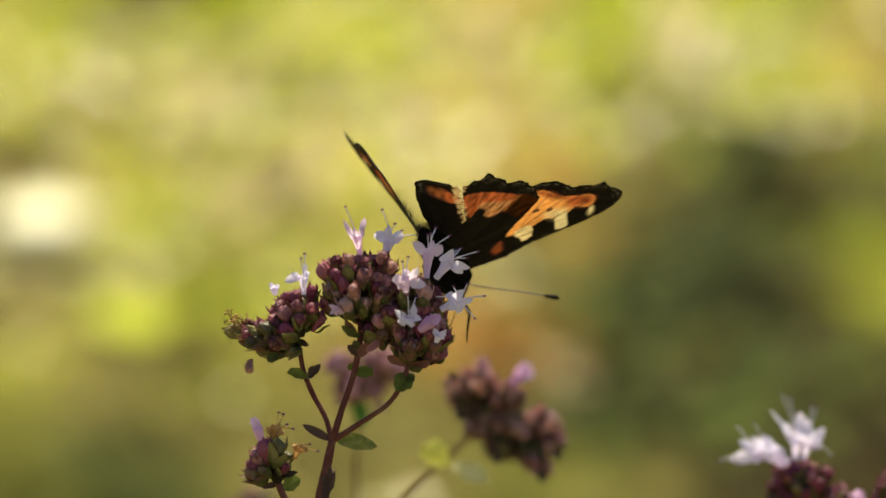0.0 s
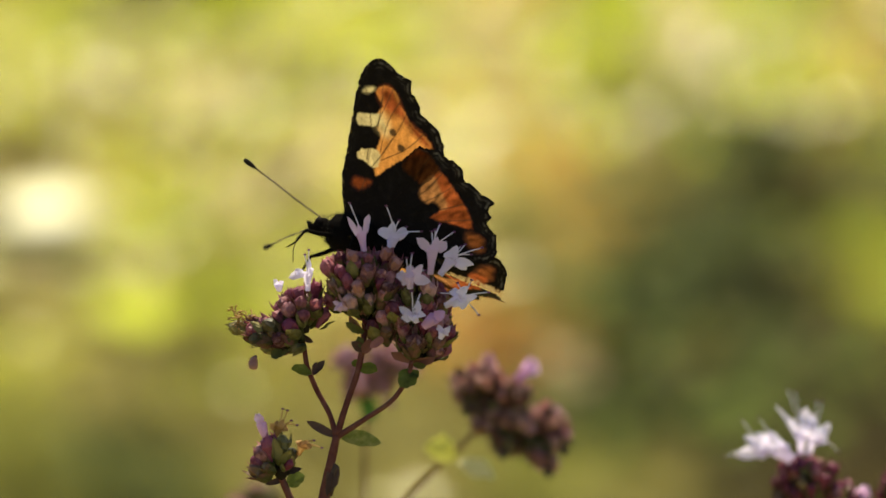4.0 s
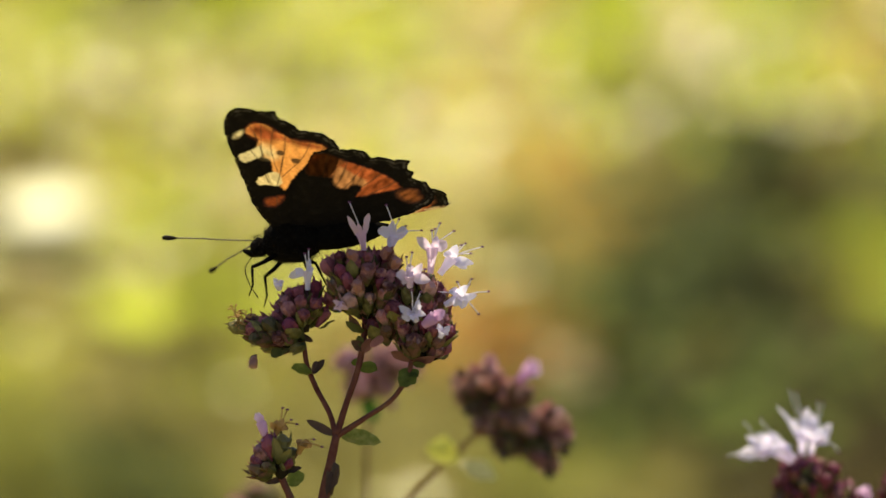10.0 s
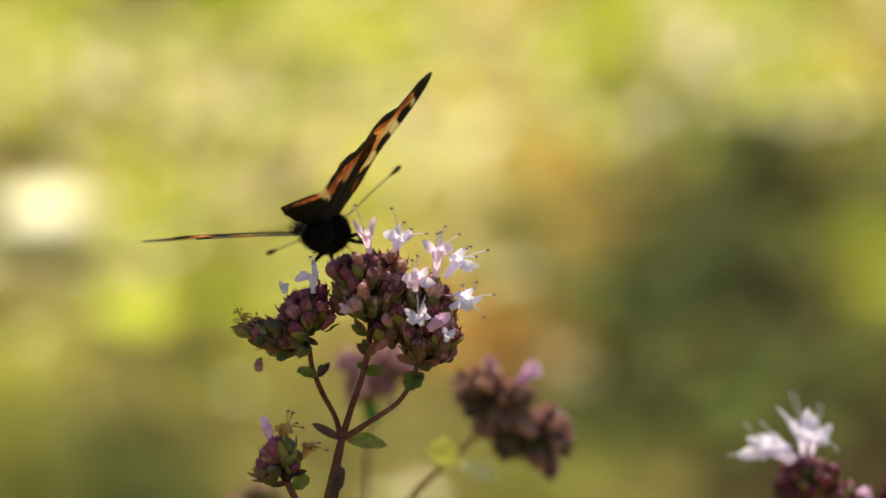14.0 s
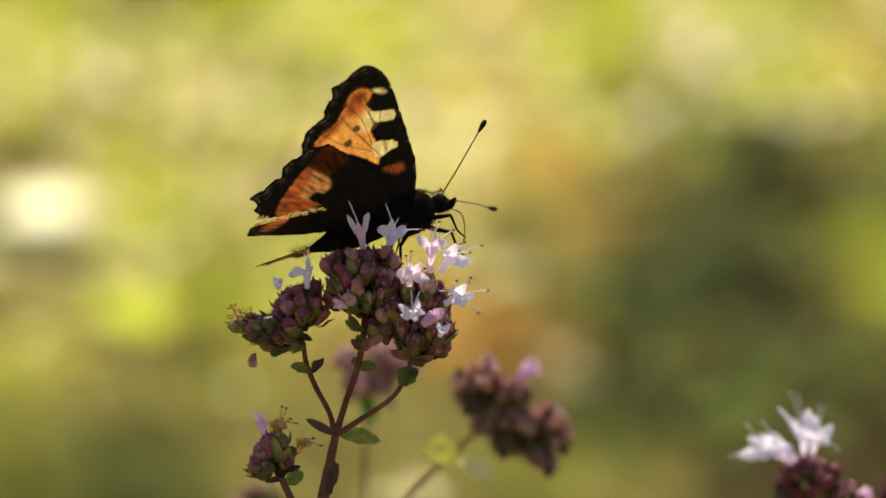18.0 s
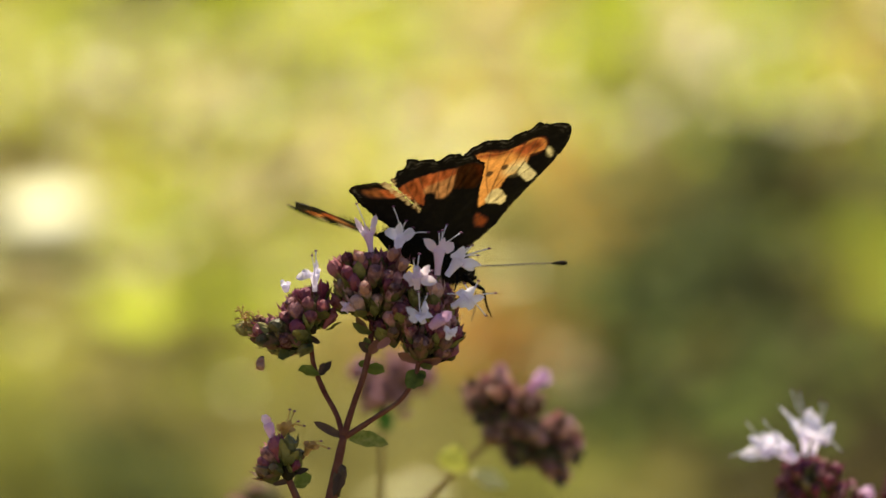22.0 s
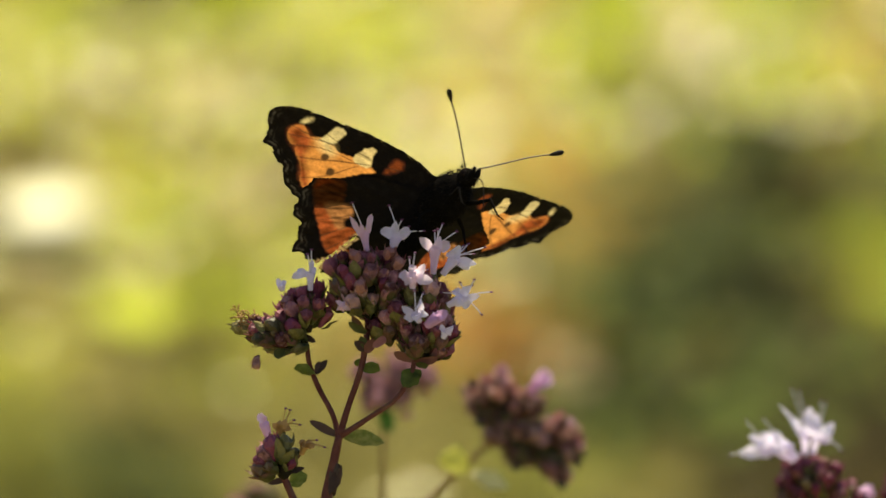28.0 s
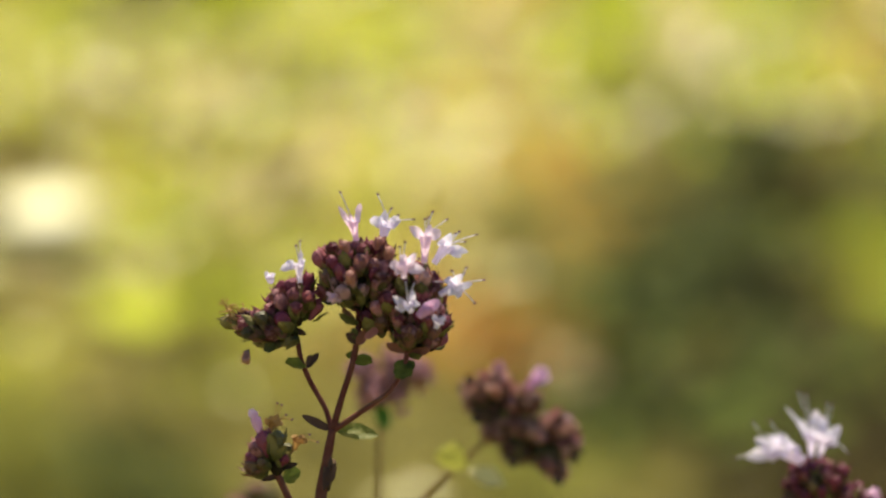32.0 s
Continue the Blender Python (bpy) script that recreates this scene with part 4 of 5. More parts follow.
def glints(name, mat, label, count, seed, left, right, top, low, size):
    """Small loose leaves added in the grass tops as glints, tilted about the way that mirrors the sun."""
    rng = random.Random(seed)
    verts, faces = [], []
    for _ in range(count):
        g = on_ground(rng.uniform(left, right), rng.uniform(top, low))
        c = Vector((g.x, g.y, rng.uniform(0.03, 0.048)))
        n = ((EYE - c).normalized() + sun_dir).normalized() + Vector([rng.gauss(0, 0.09) for _ in range(3)])
        n.normalize()
        a = n.orthogonal().normalized()
        b = n.cross(a)
        turn, r = rng.uniform(0, 6.283), size * rng.uniform(0.6, 1.4)
        i = len(verts)
        for k in range(6):
            t = turn + k * math.pi / 3
            verts.append(tuple(c + a * (r * math.cos(t)) + b * (0.6 * r * math.sin(t)) + n * (0.05 * r * (k % 3))))
        verts.append(tuple(c + n * 0.1 * r))
        faces += [(i + k, i + (k + 1) % 6, i + 6) for k in range(6)]
    me = bpy.data.meshes.new(name)
    me.from_pydata(verts, [], faces)
    me.materials.append(mat)
    tagged(new(name, me), label, "leaves", kind="stuff")


glints("pale_leaves", L_PALE, "small pale dry leaves caught in the grass", 80, 1, -60, 1628, -40, 290, 0.012)
glints("lime_leaves", L_LIME, "small glossy lime-green leaves among the grass", 90, 2, -60, 1628, -40, 330, 0.015)
glints("yellow_leaves", L_YELLOW, "small yellowed leaves among the grass", 60, 3, -60, 900, -20, 650, 0.011)
glints("amber_leaves", L_AMBER, "small amber-brown leaves lying in the grass", 24, 5, 0, 900, -20, 600, 0.012)
glints("dull_leaves", L_DULL, "small dull green leaves among dark herbs", 50, 4, 900, 1628, 280, 880, 0.013)
PLANT = main_plant()
FAR = far_plants()

# ---- butterfly ----
# Wing outlines and marks, millimetres: out from the hinge, forward along the body.
FORE = [(0.6, 7.9), (1.9, 8.3), (4.2, 8.9), (6.6, 9.1), (9.8, 9.1), (13.0, 9.1), (15.6, 8.9), (18.2, 8.8), (20.3, 8.5), (22.1, 7.8), (23.2, 6.5), (23.1, 5.3), (22.2, 3.7), (21.9, 2.7), (21.9, 1.5), (20.4, 1.3), (19.8, 0.5), (19.0, -0.1), (18.0, -0.3), (17.4, -1.5), (16.8, -2.1), (16.4, -3.1), (15.2, -3.6), (14.4, -4.2), (13.3, -4.5), (8.8, -2.2), (2.2, 2.5), (-0.9, 4.0), (-0.9, 8.4)]
HIND = [(2.9, 4.6), (7.7, 2.8), (11.2, 0.1), (13.4, -1.7), (13.4, -3.1), (13.6, -4.4), (13.1, -5.5), (13.0, -6.9), (12.0, -8.2), (10.7, -8.4), (10.5, -9.6), (9.6, -10.7), (9.5, -11.9), (9.0, -13.1), (7.9, -12.3), (7.0, -12.8), (6.0, -12.4), (5.5, -12.8), (4.9, -13.8), (3.6, -14.1), (2.1, -14.1), (0.9, -13.4), (0.2, -11.5), (-0.5, -9.0), (-0.9, -5.0), (-0.9, 0.0), (-0.9, 6.0)]
TEAR = [(6.0, -14.4), (5.4, -12.4), (4.3, -8.1), (3.6, -4.1), (3.5, -4.2), (4.2, -8.1), (5.1, -12.5), (5.7, -14.5)]
FRAY = [(6.1, -13.9), (5.7, -12.6), (4.8, -10.5), (4.5, -8.0), (4.1, -6.0), (3.7, -4.1), (3.2, -4.2), (3.5, -6.2), (3.8, -8.2), (4.2, -10.7), (4.8, -12.8), (5.2, -14.2)]
# mark, outline, softness of its edge (mm)
MARKS_FORE = [
    ("orange", [(20.0, 4.9), (19.2, 5.9), (18.0, 5.3), (17.3, 4.7), (16.0, 5.5), (14.2, 5.2), (13.2, 4.5), (11.7, 4.7), (10.5, 4.6), (7.8, 4.3), (9.2, 3.2), (11.5, 0.9), (12.8, -0.8), (13.6, -2.6), (15.1, -1.5), (15.6, -0.2), (16.6, 1.1), (17.6, 2.1), (18.0, 2.9), (19.3, 3.2)], 0.22),
    ("rust", [(20.0, 4.9), (19.2, 5.9), (18.0, 5.3), (16.9, 4.6), (16.6, 2.8), (17.2, 2.2), (18.7, 3.0), (19.5, 3.5)], 1.3),
    ("rust", [(20.0, 4.7), (18.2, 2.9), (16.7, 1.0), (15.2, -1.6), (13.6, -2.8), (14.1, -1.7), (15.6, 0.6), (17.0, 2.4)], 0.9),
    ("cream", [(16.0, 4.9), (14.7, 5.5), (14.1, 5.2), (13.6, 4.6), (13.5, 3.8), (14.9, 3.9)], 1.6),
    ("cream", [(10.8, 4.5), (11.0, 5.1), (10.5, 6.8), (9.8, 7.5), (9.2, 7.4), (9.1, 6.4), (8.6, 5.1), (8.7, 4.6), (9.7, 4.3)], 0.2),
    ("white", [(16.0, 5.2), (15.6, 6.7), (15.2, 8.2), (14.3, 8.2), (13.8, 8.0), (14.0, 6.7), (14.4, 5.4), (15.1, 5.1)], 0.22),
    ("white", [(19.5, 6.4), (19.3, 7.2), (18.8, 7.9), (18.4, 7.9), (18.4, 7.3), (18.9, 6.7)], 0.5),
    ("red", [(6.6, 4.9), (6.5, 6.3), (6.2, 7.4), (5.4, 7.5), (4.9, 6.6), (5.4, 5.7)], 0.7),
]
SPOTS_FORE = [(14.2, 3.1, 0.5), (12.6, 1.5, 0.55)]
MARKS_HIND = [
    ("brown", [(11.7, -4.1), (12.9, -1.8), (11.0, -0.1), (10.0, 0.2), (9.0, -1.1), (8.5, -2.6), (10.0, -4.1), (10.8, -5.0)], 0.5),
    ("rust", [(10.8, -5.2), (9.8, -4.0), (7.2, -5.3), (5.6, -5.7), (4.3, -4.6), (4.4, -6.5), (4.5, -8.2), (4.7, -10.4), (5.8, -10.1), (7.5, -8.8), (8.8, -7.4), (10.2, -6.2)], 0.35),
    ("tan", [(10.0, -4.2), (8.7, -2.9), (6.9, -2.5), (6.2, -3.4), (6.6, -4.8), (5.9, -5.9), (6.4, -6.4), (8.2, -5.4)], 0.5),
    ("brown", [(3.6, -12.2), (2.2, -12.3), (1.7, -11.2), (2.6, -10.0), (3.8, -9.8)], 1.0),
    ("rust", [(4.5, -11.2), (3.5, -11.3), (3.2, -10.2), (3.4, -9.0), (4.2, -8.8)], 0.6),
]
# colour of the scales and how much light passes through them
SCALES = {
    "black": (0.0105, 0.0082, 0.0072, 0.0), "orange": (0.45, 0.18, 0.036, 0.6), "rust": (0.185, 0.042, 0.01, 0.56), "brown": (0.12, 0.036, 0.009, 0.52), "red": (0.13, 0.028, 0.007, 0.5),
    "tan": (0.24, 0.1, 0.03, 0.56), "cream": (0.46, 0.34, 0.135, 0.58), "white": (0.42, 0.33, 0.14, 0.57), "grey": (0.15, 0.128, 0.1, 0.2), "spot": (0.05, 0.028, 0.012, 0.25),
}


def inside(px, py, poly):
    hit = np.zeros(px.shape, bool)
    for (x1, y1), (x2, y2) in zip(poly, poly[1:] + poly[:1]):
        if y1 != y2:
            cross = (y1 > py) != (y2 > py)
            hit ^= cross & (px < (x2 - x1) * (py - y1) / (y2 - y1) + x1)
    return hit


def rounded(poly, closed=True):
    pts = [Vector((x, y, 0)) for x, y in poly]
    if closed:
        line = smooth_line([pts[-1], *pts, pts[0], pts[1]], 3)[3:-3]
        return [(q.x, q.y) for q in line[:-1]]
    return [(q.x, q.y) for q in smooth_line(pts, 3)]


def wing_material():
    m = bpy.data.materials.new("wing_scales")
    m.use_nodes = True
    n, link = m.node_tree.nodes, m.node_tree.links.new
    bsdf = n["Principled BSDF"]
    bsdf.inputs["Roughness"].default_value, bsdf.inputs["Specular IOR Level"].default_value = 0.75, 0.04
    col, thin, co = n.new("ShaderNodeAttribute"), n.new("ShaderNodeAttribute"), n.new("ShaderNodeTexCoord")
    col.attribute_name, thin.attribute_name = "scales", "thin"
    grain, vary, mul = n.new("ShaderNodeTexNoise"), n.new("ShaderNodeMapRange"), n.new("ShaderNodeMix")
    grain.inputs["Scale"].default_value, grain.inputs["Detail"].default_value = 3200, 3
    link(co.outputs["Object"], grain.inputs["Vector"])
    vary.inputs["From Min"].default_value, vary.inputs["From Max"].default_value = 0.3, 0.7
    vary.inputs["To Min"].default_value, vary.inputs["To Max"].default_value = 0.84, 1.16
    link(grain.outputs["Fac"], vary.inputs["Value"])
    mul.data_type, mul.blend_type = "RGBA", "MULTIPLY"
    mul.inputs[0].default_value = 1.0
    link(col.outputs["Color"], mul.inputs[6])
    link(vary.outputs[0], mul.inputs[7])
    bump = n.new("ShaderNodeBump")
    bump.inputs["Strength"].default_value, bump.inputs["Distance"].default_value = 0.3, 0.0001
    link(grain.outputs["Fac"], bump.inputs["Height"])
    link(bump.outputs[0], bsdf.inputs["Normal"])
    tr, mx = n.new("ShaderNodeBsdfTranslucent"), n.new("ShaderNodeMixShader")
    link(mul.outputs[2], bsdf.inputs["Base Color"])
    link(mul.outputs[2], tr.inputs["Color"])
    link(thin.outputs["Fac"], mx.inputs[0])
    link(bsdf.outputs[0], mx.inputs[1])
    link(tr.outputs[0], mx.inputs[2])
    link(mx.outputs[0], n["Material Output"].inputs["Surface"])
    return m


M_WING = wing_material()


def snap(points, outline):
    """The nearest places on an outline, and how far off they are."""
    best, at = np.full(len(points), 1e9), points.copy()
    for (x1, y1), (x2, y2) in zip(outline, outline[1:] + outline[:1]):
        dx, dy = x2 - x1, y2 - y1
        t = np.clip(((points[:, 0] - x1) * dx + (points[:, 1] - y1) * dy) / (dx * dx + dy * dy + 1e-9), 0, 1)
        q = np.c_[x1 + t * dx, y1 + t * dy]
        d = np.hypot(*(points - q).T)
        at[d < best] = q[d < best]
        best = np.minimum(best, d)
    return at, best


def ragged(outline, amount, seed):
    """The outline with small frayed steps."""
    rng = random.Random(seed)
    out = []
    for (x1, y1), (x2, y2) in zip(outline, outline[1:] + outline[:1]):
        n = max(1, int(math.hypot(x2 - x1, y2 - y1) / 0.3))
        for k in range(n):
            out.append((x1 + (x2 - x1) * k / n + rng.gauss(0, amount), y1 + (y2 - y1) * k / n + rng.gauss(0, amount)))
    return out


def wing_mesh(name, outline, marks, spots, veins, side, lift, torn=False, step=0.15):
    """A scaled membrane of small cells, its colours soft-edged after the marks; slightly cambered."""
    edge = ragged(rounded(outline), 0.075, 7)
    shift = 0.4 if name == "forewing" else 0.0
    xs = np.arange(-1.0, 24.4, step)
    ys = np.arange(-16.5, 10.5, step)
    gx, gy = np.meshgrid(xs[:-1] + step / 2, ys[:-1] + step / 2)
    inn = inside(gx, gy, edge)
    if torn:
        tear = ragged(TEAR, 0.05, 9)
        inn &= ~inside(gx, gy, tear)
    vx, vy = np.meshgrid(xs, ys)
    use = np.zeros(vx.shape, int)
    for a in (0, 1):
        for b in (0, 1):
            use[a:a + inn.shape[0], b:b + inn.shape[1]] += inn
    ids = -np.ones(vx.shape, int)
    ids[use > 0] = np.arange((use > 0).sum())
    p = np.c_[vx[use > 0], vy[use > 0]]
    rimmed = use[use > 0] < 4
    at, d = snap(p, edge)
    if torn:
        at2, d2 = snap(p, tear)
        at[d2 < d], d = at2[d2 < d], np.minimum(d, d2)
    hit = rimmed & (d < 1.5 * step)
    p[hit] = at[hit]
    x, y = p[:, 0], p[:, 1]
    # scales run in rows out from the hinge
    fine = np.array([noise.noise(Vector((math.atan2(b - 2, a + 2) * 22, math.hypot(a + 2, b - 2) * 0.55, 3))) for a, b in p])
    blot = np.array([noise.noise(Vector((a * 0.9, b * 0.9, 8))) for a, b in p])
    jag = np.array([noise.noise(Vector((a * 2.4, b * 2.4, 5))) for a, b in p])
    col = np.tile(np.array(SCALES["black"]), (len(p), 1))
    col[:, :3] *= (1 + 0.8 * np.clip(blot, 0, 1))[:, None]

    def lay(kind, amount):
        k = np.clip(amount, 0, 1)[:, None]
        c = np.array(SCALES[kind])[None, :] * np.r_[1, 1, 1, 1]
        tint = np.repeat(c, len(p), 0)
        tint[:, :3] *= np.clip(1 + (1.05 if kind in ("rust", "brown", "tan") else 0.3) * fine + 0.25 * blot, 0.35, 1.8)[:, None]
        col[:] = col * (1 - k) + tint * k

    for kind, poly, soft in marks:
        ring = rounded([(px - shift, py) for px, py in poly])
        sd = snap(p, ring)[1] * np.where(inside(x, y, ring), 1, -1) + 0.14 * jag + 0.12 * fine + (0.22 if kind == "orange" else 0.06)
        lay(kind, 0.5 + sd / soft)
    for sx, sy, r in spots:
        lay("spot", 0.88 * np.clip(0.5 + (r * (1 + 0.3 * jag) - np.hypot(x - sx + shift, y - sy)) / 0.3, 0, 1))
    rim = snap(p, edge)[1]
    outer = np.clip((np.hypot(x, y * 1.15) - 11.5) / 2, 0, 1)
    dark = np.clip(1 - col[:, 0] / 0.1, 0, 1) * (np.clip((7.2 - y) / 0.8, 0.12, 1) if name == "forewing" else 1)
    wave = 0.16 * np.sin(np.arctan2(y + 4, x) * 34) + 0.12 * jag
    lay("grey", 0.75 * outer * np.clip(1.2 - np.abs(rim - 0.5 - 0.5 * wave) / 0.18, 0, 1) * dark * np.clip(0.45 + 1.3 * blot + 0.9 * jag, 0, 1))
    lay("grey", 0.2 * outer * np.clip(1.2 - np.abs(rim - 1.05 - wave) / 0.14, 0, 1) * dark * np.clip(0.5 + 1.2 * blot, 0, 1))
    if name == "forewing":
        lay("cream", 0.45 * np.clip(3 * fine + 3 * jag - 0.9, 0, 1) * np.clip(1 - rim / 0.4, 0, 1) * np.clip((y - 4) / 2, 0, 1))
    for v in veins:
        lay("spot", 0.7 * np.clip(1.3 - snap(p, rounded(v, False) + rounded(v, False)[::-1])[1] / 0.09, 0, 1) * np.clip(col[:, 0] / 0.1, 0, 1))
    if torn:
        sd = snap(p, FRAY)[1] * np.where(inside(x, y, FRAY), 1, -1)
        lay("tan", 0.6 * np.clip(0.5 + (sd + 0.5 * jag + 0.3 * fine) / 0.35, 0, 1))
        lay("white", 0.5 * np.clip(0.1 + (sd + 0.6 * jag + 0.4 * fine) / 0.3, 0, 1))
    z = lift + 0.0028 * x * (24 - x) + 0.12 * np.sin(np.arctan2(y - 2, x + 2) * 14) * np.clip(x / 9, 0, 1.6)
    if name == "hindwing" and torn:
        lobe = np.clip((np.interp(-y, [4.2, 8.1, 12.5, 14.5], [3.55, 4.25, 5.25, 5.85]) - x) / 0.25, 0, 1)
        x = x - 0.08 * np.maximum(0, -4.2 - y) * lobe
        z += 0.75 * np.maximum(0, 4.6 - x) * np.clip((-y - 2) / 11, 0, 1)
    faces = []
    for j, i in zip(*np.nonzero(inn)):
        quad = (ids[j, i], ids[j, i + 1], ids[j + 1, i + 1], ids[j + 1, i])
        faces.append(quad if side > 0 else quad[::-1])
    me = bpy.data.meshes.new(name)
    me.from_pydata([(side * a * 0.001, b * 0.001, c * 0.001) for a, b, c in zip(x, y, z)], [], faces)
    me.materials.append(M_WING)
    paint = me.attributes.new("scales", "FLOAT_COLOR", "POINT")
    paint.data.foreach_set("color", np.c_[col[:, :3], np.ones(len(p))].astype(np.float32).ravel())
    thin = me.attributes.new("thin", "FLOAT", "POINT")
    thin.data.foreach_set("value", col[:, 3].astype(np.float32))
    me.polygons.foreach_set("use_smooth", [True] * len(faces))
    return me


VEINS_FORE = [[(9.0, 6.0), (14.0, 6.2), (18.5, 7.6)], [(12.0, 5.4), (17.0, 5.2), (21.0, 5.6)], [(0.5, 6.5), (7.0, 5.6), (10.5, 4.0), (13.0, 3.0)], [(7.0, 5.8), (13.0, 5.6), (19.5, 4.0)], [(10.5, 4.0), (14.5, 2.3), (18.0, 1.2)], [(9.5, 4.0), (12.5, 0.6), (16.3, -2.0)], [(10.5, 4.4), (15.0, 4.0), (19.0, 2.4)], [(8.0, 3.5), (11.0, 0.0), (14.5, -3.5)]]
VEINS_HIND = [[(4.0, 0.0), (8.0, -3.5), (12.6, -6.4)], [(4.0, -0.5), (7.5, -5.0), (11.2, -8.6)], [(3.5, -1.0), (6.5, -7.0), (9.4, -11.6)], [(3.0, -2.0), (5.0, -8.0), (6.8, -12.6)], [(5.0, 1.0), (9.0, -1.5), (13.4, -3.8)]]


def butterfly():
    b = tagged(new("butterfly"), "small tortoiseshell butterfly, orange and black, on oregano flowers", "butterfly")
    mm = 0.001
    # thorax and abdomen along y, head in front
    bm = bmesh.new()
    ball(bm, (0, 6.8 * mm, 0.3 * mm), (3.0 * mm, 4.3 * mm, 2.8 * mm), 18, 12, 0, 0.15)
    part("thorax", bm, M_BODY, b, "black furry thorax")
    bm = bmesh.new()
    prof = [(i / 14, (1.1 + 0.85 * math.sin(math.pi * (0.15 + 0.8 * i / 14)) + (0.07 if i % 2 else 0)) * (1 - 0.75 * (i / 14) ** 4)) for i in range(15)]
    turned(bm, [(f * 11.5 * mm, r * mm) for f, r in prof], 12)
    part("abdomen", bm, M_BODY, b, "dark segmented abdomen", Matrix.Translation((0, 5.2 * mm, 0.3 * mm)) @ pose(0, 0, 0, 92))
    bm = bmesh.new()
    ball(bm, (0, 11.5 * mm, 0.1 * mm), (1.3 * mm, 1.3 * mm, 1.25 * mm), 14, 9, 0, 0.1)
    hd = part("head", bm, M_BODY, b, "dark furry head")
    for s in (-1, 1):
        bm = bmesh.new()
        ball(bm, (s * 0.92 * mm, 11.9 * mm, 0.15 * mm), (0.45 * mm, 0.6 * mm, 0.6 * mm), 12, 8)
        part("eye", bm, M_EYE, hd)
        bm = bmesh.new()
        tube(bm, smooth_line([Vector((s * 0.35, 12.2, -0.6)) * mm, Vector((s * 0.42, 12.8, -0.5)) * mm, Vector((s * 0.36, 13.7, 0.0)) * mm], 3), [0.45 * mm, 0.5 * mm, 0.4 * mm, 0.42 * mm, 0.36 * mm, 0.25 * mm, 0.12 * mm], 7)
        part("palp", bm, M_BODY, hd)
    bm = bmesh.new()
    tube(bm, smooth_line([Vector(q) * mm for q in ((0, 12.4, -0.8), (0, 13.6, -2.2), (0, 13.2, -4.6), (0, 12.2, -6.6))], 5), 0.07 * mm, 6)
    part("proboscis", bm, M_CLUB, hd, "thin dark proboscis dipped into a flower")
    # fur
    rng = random.Random(4)
    bm = bmesh.new()
    for k in range(3000):
        y = rng.choice((rng.uniform(3.5, 12.5), rng.uniform(4.5, 10.5)))
        a = rng.uniform(0, 6.283)
        r = max(1.35, 2.9 * math.sqrt(max(0.12, 1 - ((y - 6.8) / 5.0) ** 2)))
        o = Vector((math.cos(a), 0, math.sin(a)))
        p0 = Vector((0, y, 0.3)) + o * r * 0.9
        way = (o + Vector((rng.uniform(-0.4, 0.4), rng.uniform(-0.9, 0.3), rng.uniform(-0.3, 0.3)))).normalized()
        p1 = p0 + way * rng.uniform(0.3, 0.85)
        s = way.orthogonal().normalized() * 0.035
        bm.faces.new([bm.verts.new(q * mm) for q in (p0 - s, p0 + s, p1)])
    for k in range(1500):
        y = rng.uniform(-3, 4.5)
        a = rng.uniform(0, 6.283)
        o = Vector((math.cos(a), 0, math.sin(a)))
        p0 = Vector((0, y, 0.3 + 0.03 * y)) + o * 1.6
        way = (o + Vector((rng.uniform(-0.4, 0.4), rng.uniform(-1.0, 0.0), rng.uniform(-0.3, 0.3)))).normalized()
        p1 = p0 + way * rng.uniform(0.3, 0.9)
        s = way.orthogonal().normalized() * 0.035
        bm.faces.new([bm.verts.new(q * mm) for q in (p0 - s, p0 + s, p1)])
    for side in (-1, 1):
        for k in range(420):
            y = rng.uniform(-3, 9)
            p0 = Vector((side * rng.uniform(0.8, 2.2), y, 1.4))
            way = Vector((side * rng.uniform(-0.6, 0.5), rng.uniform(-0.6, 0.0), rng.uniform(0.5, 1.1))).normalized()
            p1 = p0 + way * rng.uniform(0.9, 2.6)
            s = way.orthogonal().normalized() * 0.035
            bm.faces.new([bm.verts.new(q * mm) for q in (p0 - s, p0 + s, p1)])
    part("fur", bm, M_HAIR, b, "fine dark hairs")["kind"] = "stuff"
    # legs: two pairs that walk, with a knee each
    for s in (-1, 1):
        for joints in (((1.2, 8.6, -1.4), (2.0, 10.4, -2.5), (2.6, 11.9, -3.1), (2.9, 11.9, -5.6), (3.1, 12.5, -7.0)), ((1.2, 6.8, -1.4), (2.4, 6.0, -1.8), (3.5, 5.2, -2.2), (4.0, 4.2, -5.0), (4.2, 3.2, -6.4))):
            bm = bmesh.new()
            line = [Vector((s * a, b_, c)) * mm for a, b_, c in joints]
            line = [line[0], line[1], line[2], line[2].lerp(line[3], 0.12), line[2].lerp(line[3], 0.6), line[3], line[4]]
            tube(bm, line, [0.34 * mm, 0.3 * mm, 0.22 * mm, 0.2 * mm, 0.15 * mm, 0.13 * mm, 0.07 * mm], 7)
            part("leg", bm, M_BODY, b, "thin black jointed leg")
    wings = {}
    for s, n in ((-1, "left"), (1, "right")):
        me = wing_mesh("forewing", FORE, MARKS_FORE, SPOTS_FORE, VEINS_FORE, s, 0.25)
        wings[n, 0] = placed("forewing", me, b, "orange forewing with black and cream patches")
        me = wing_mesh("hindwing", HIND, MARKS_HIND if s > 0 else MARKS_HIND[:-1], [], VEINS_HIND, s, -0.05, s > 0)
        wings[n, 1] = placed("hindwing", me, b, "torn hindwing with orange band and black base" if s > 0 else "hindwing with orange band, black base and scalloped edge")
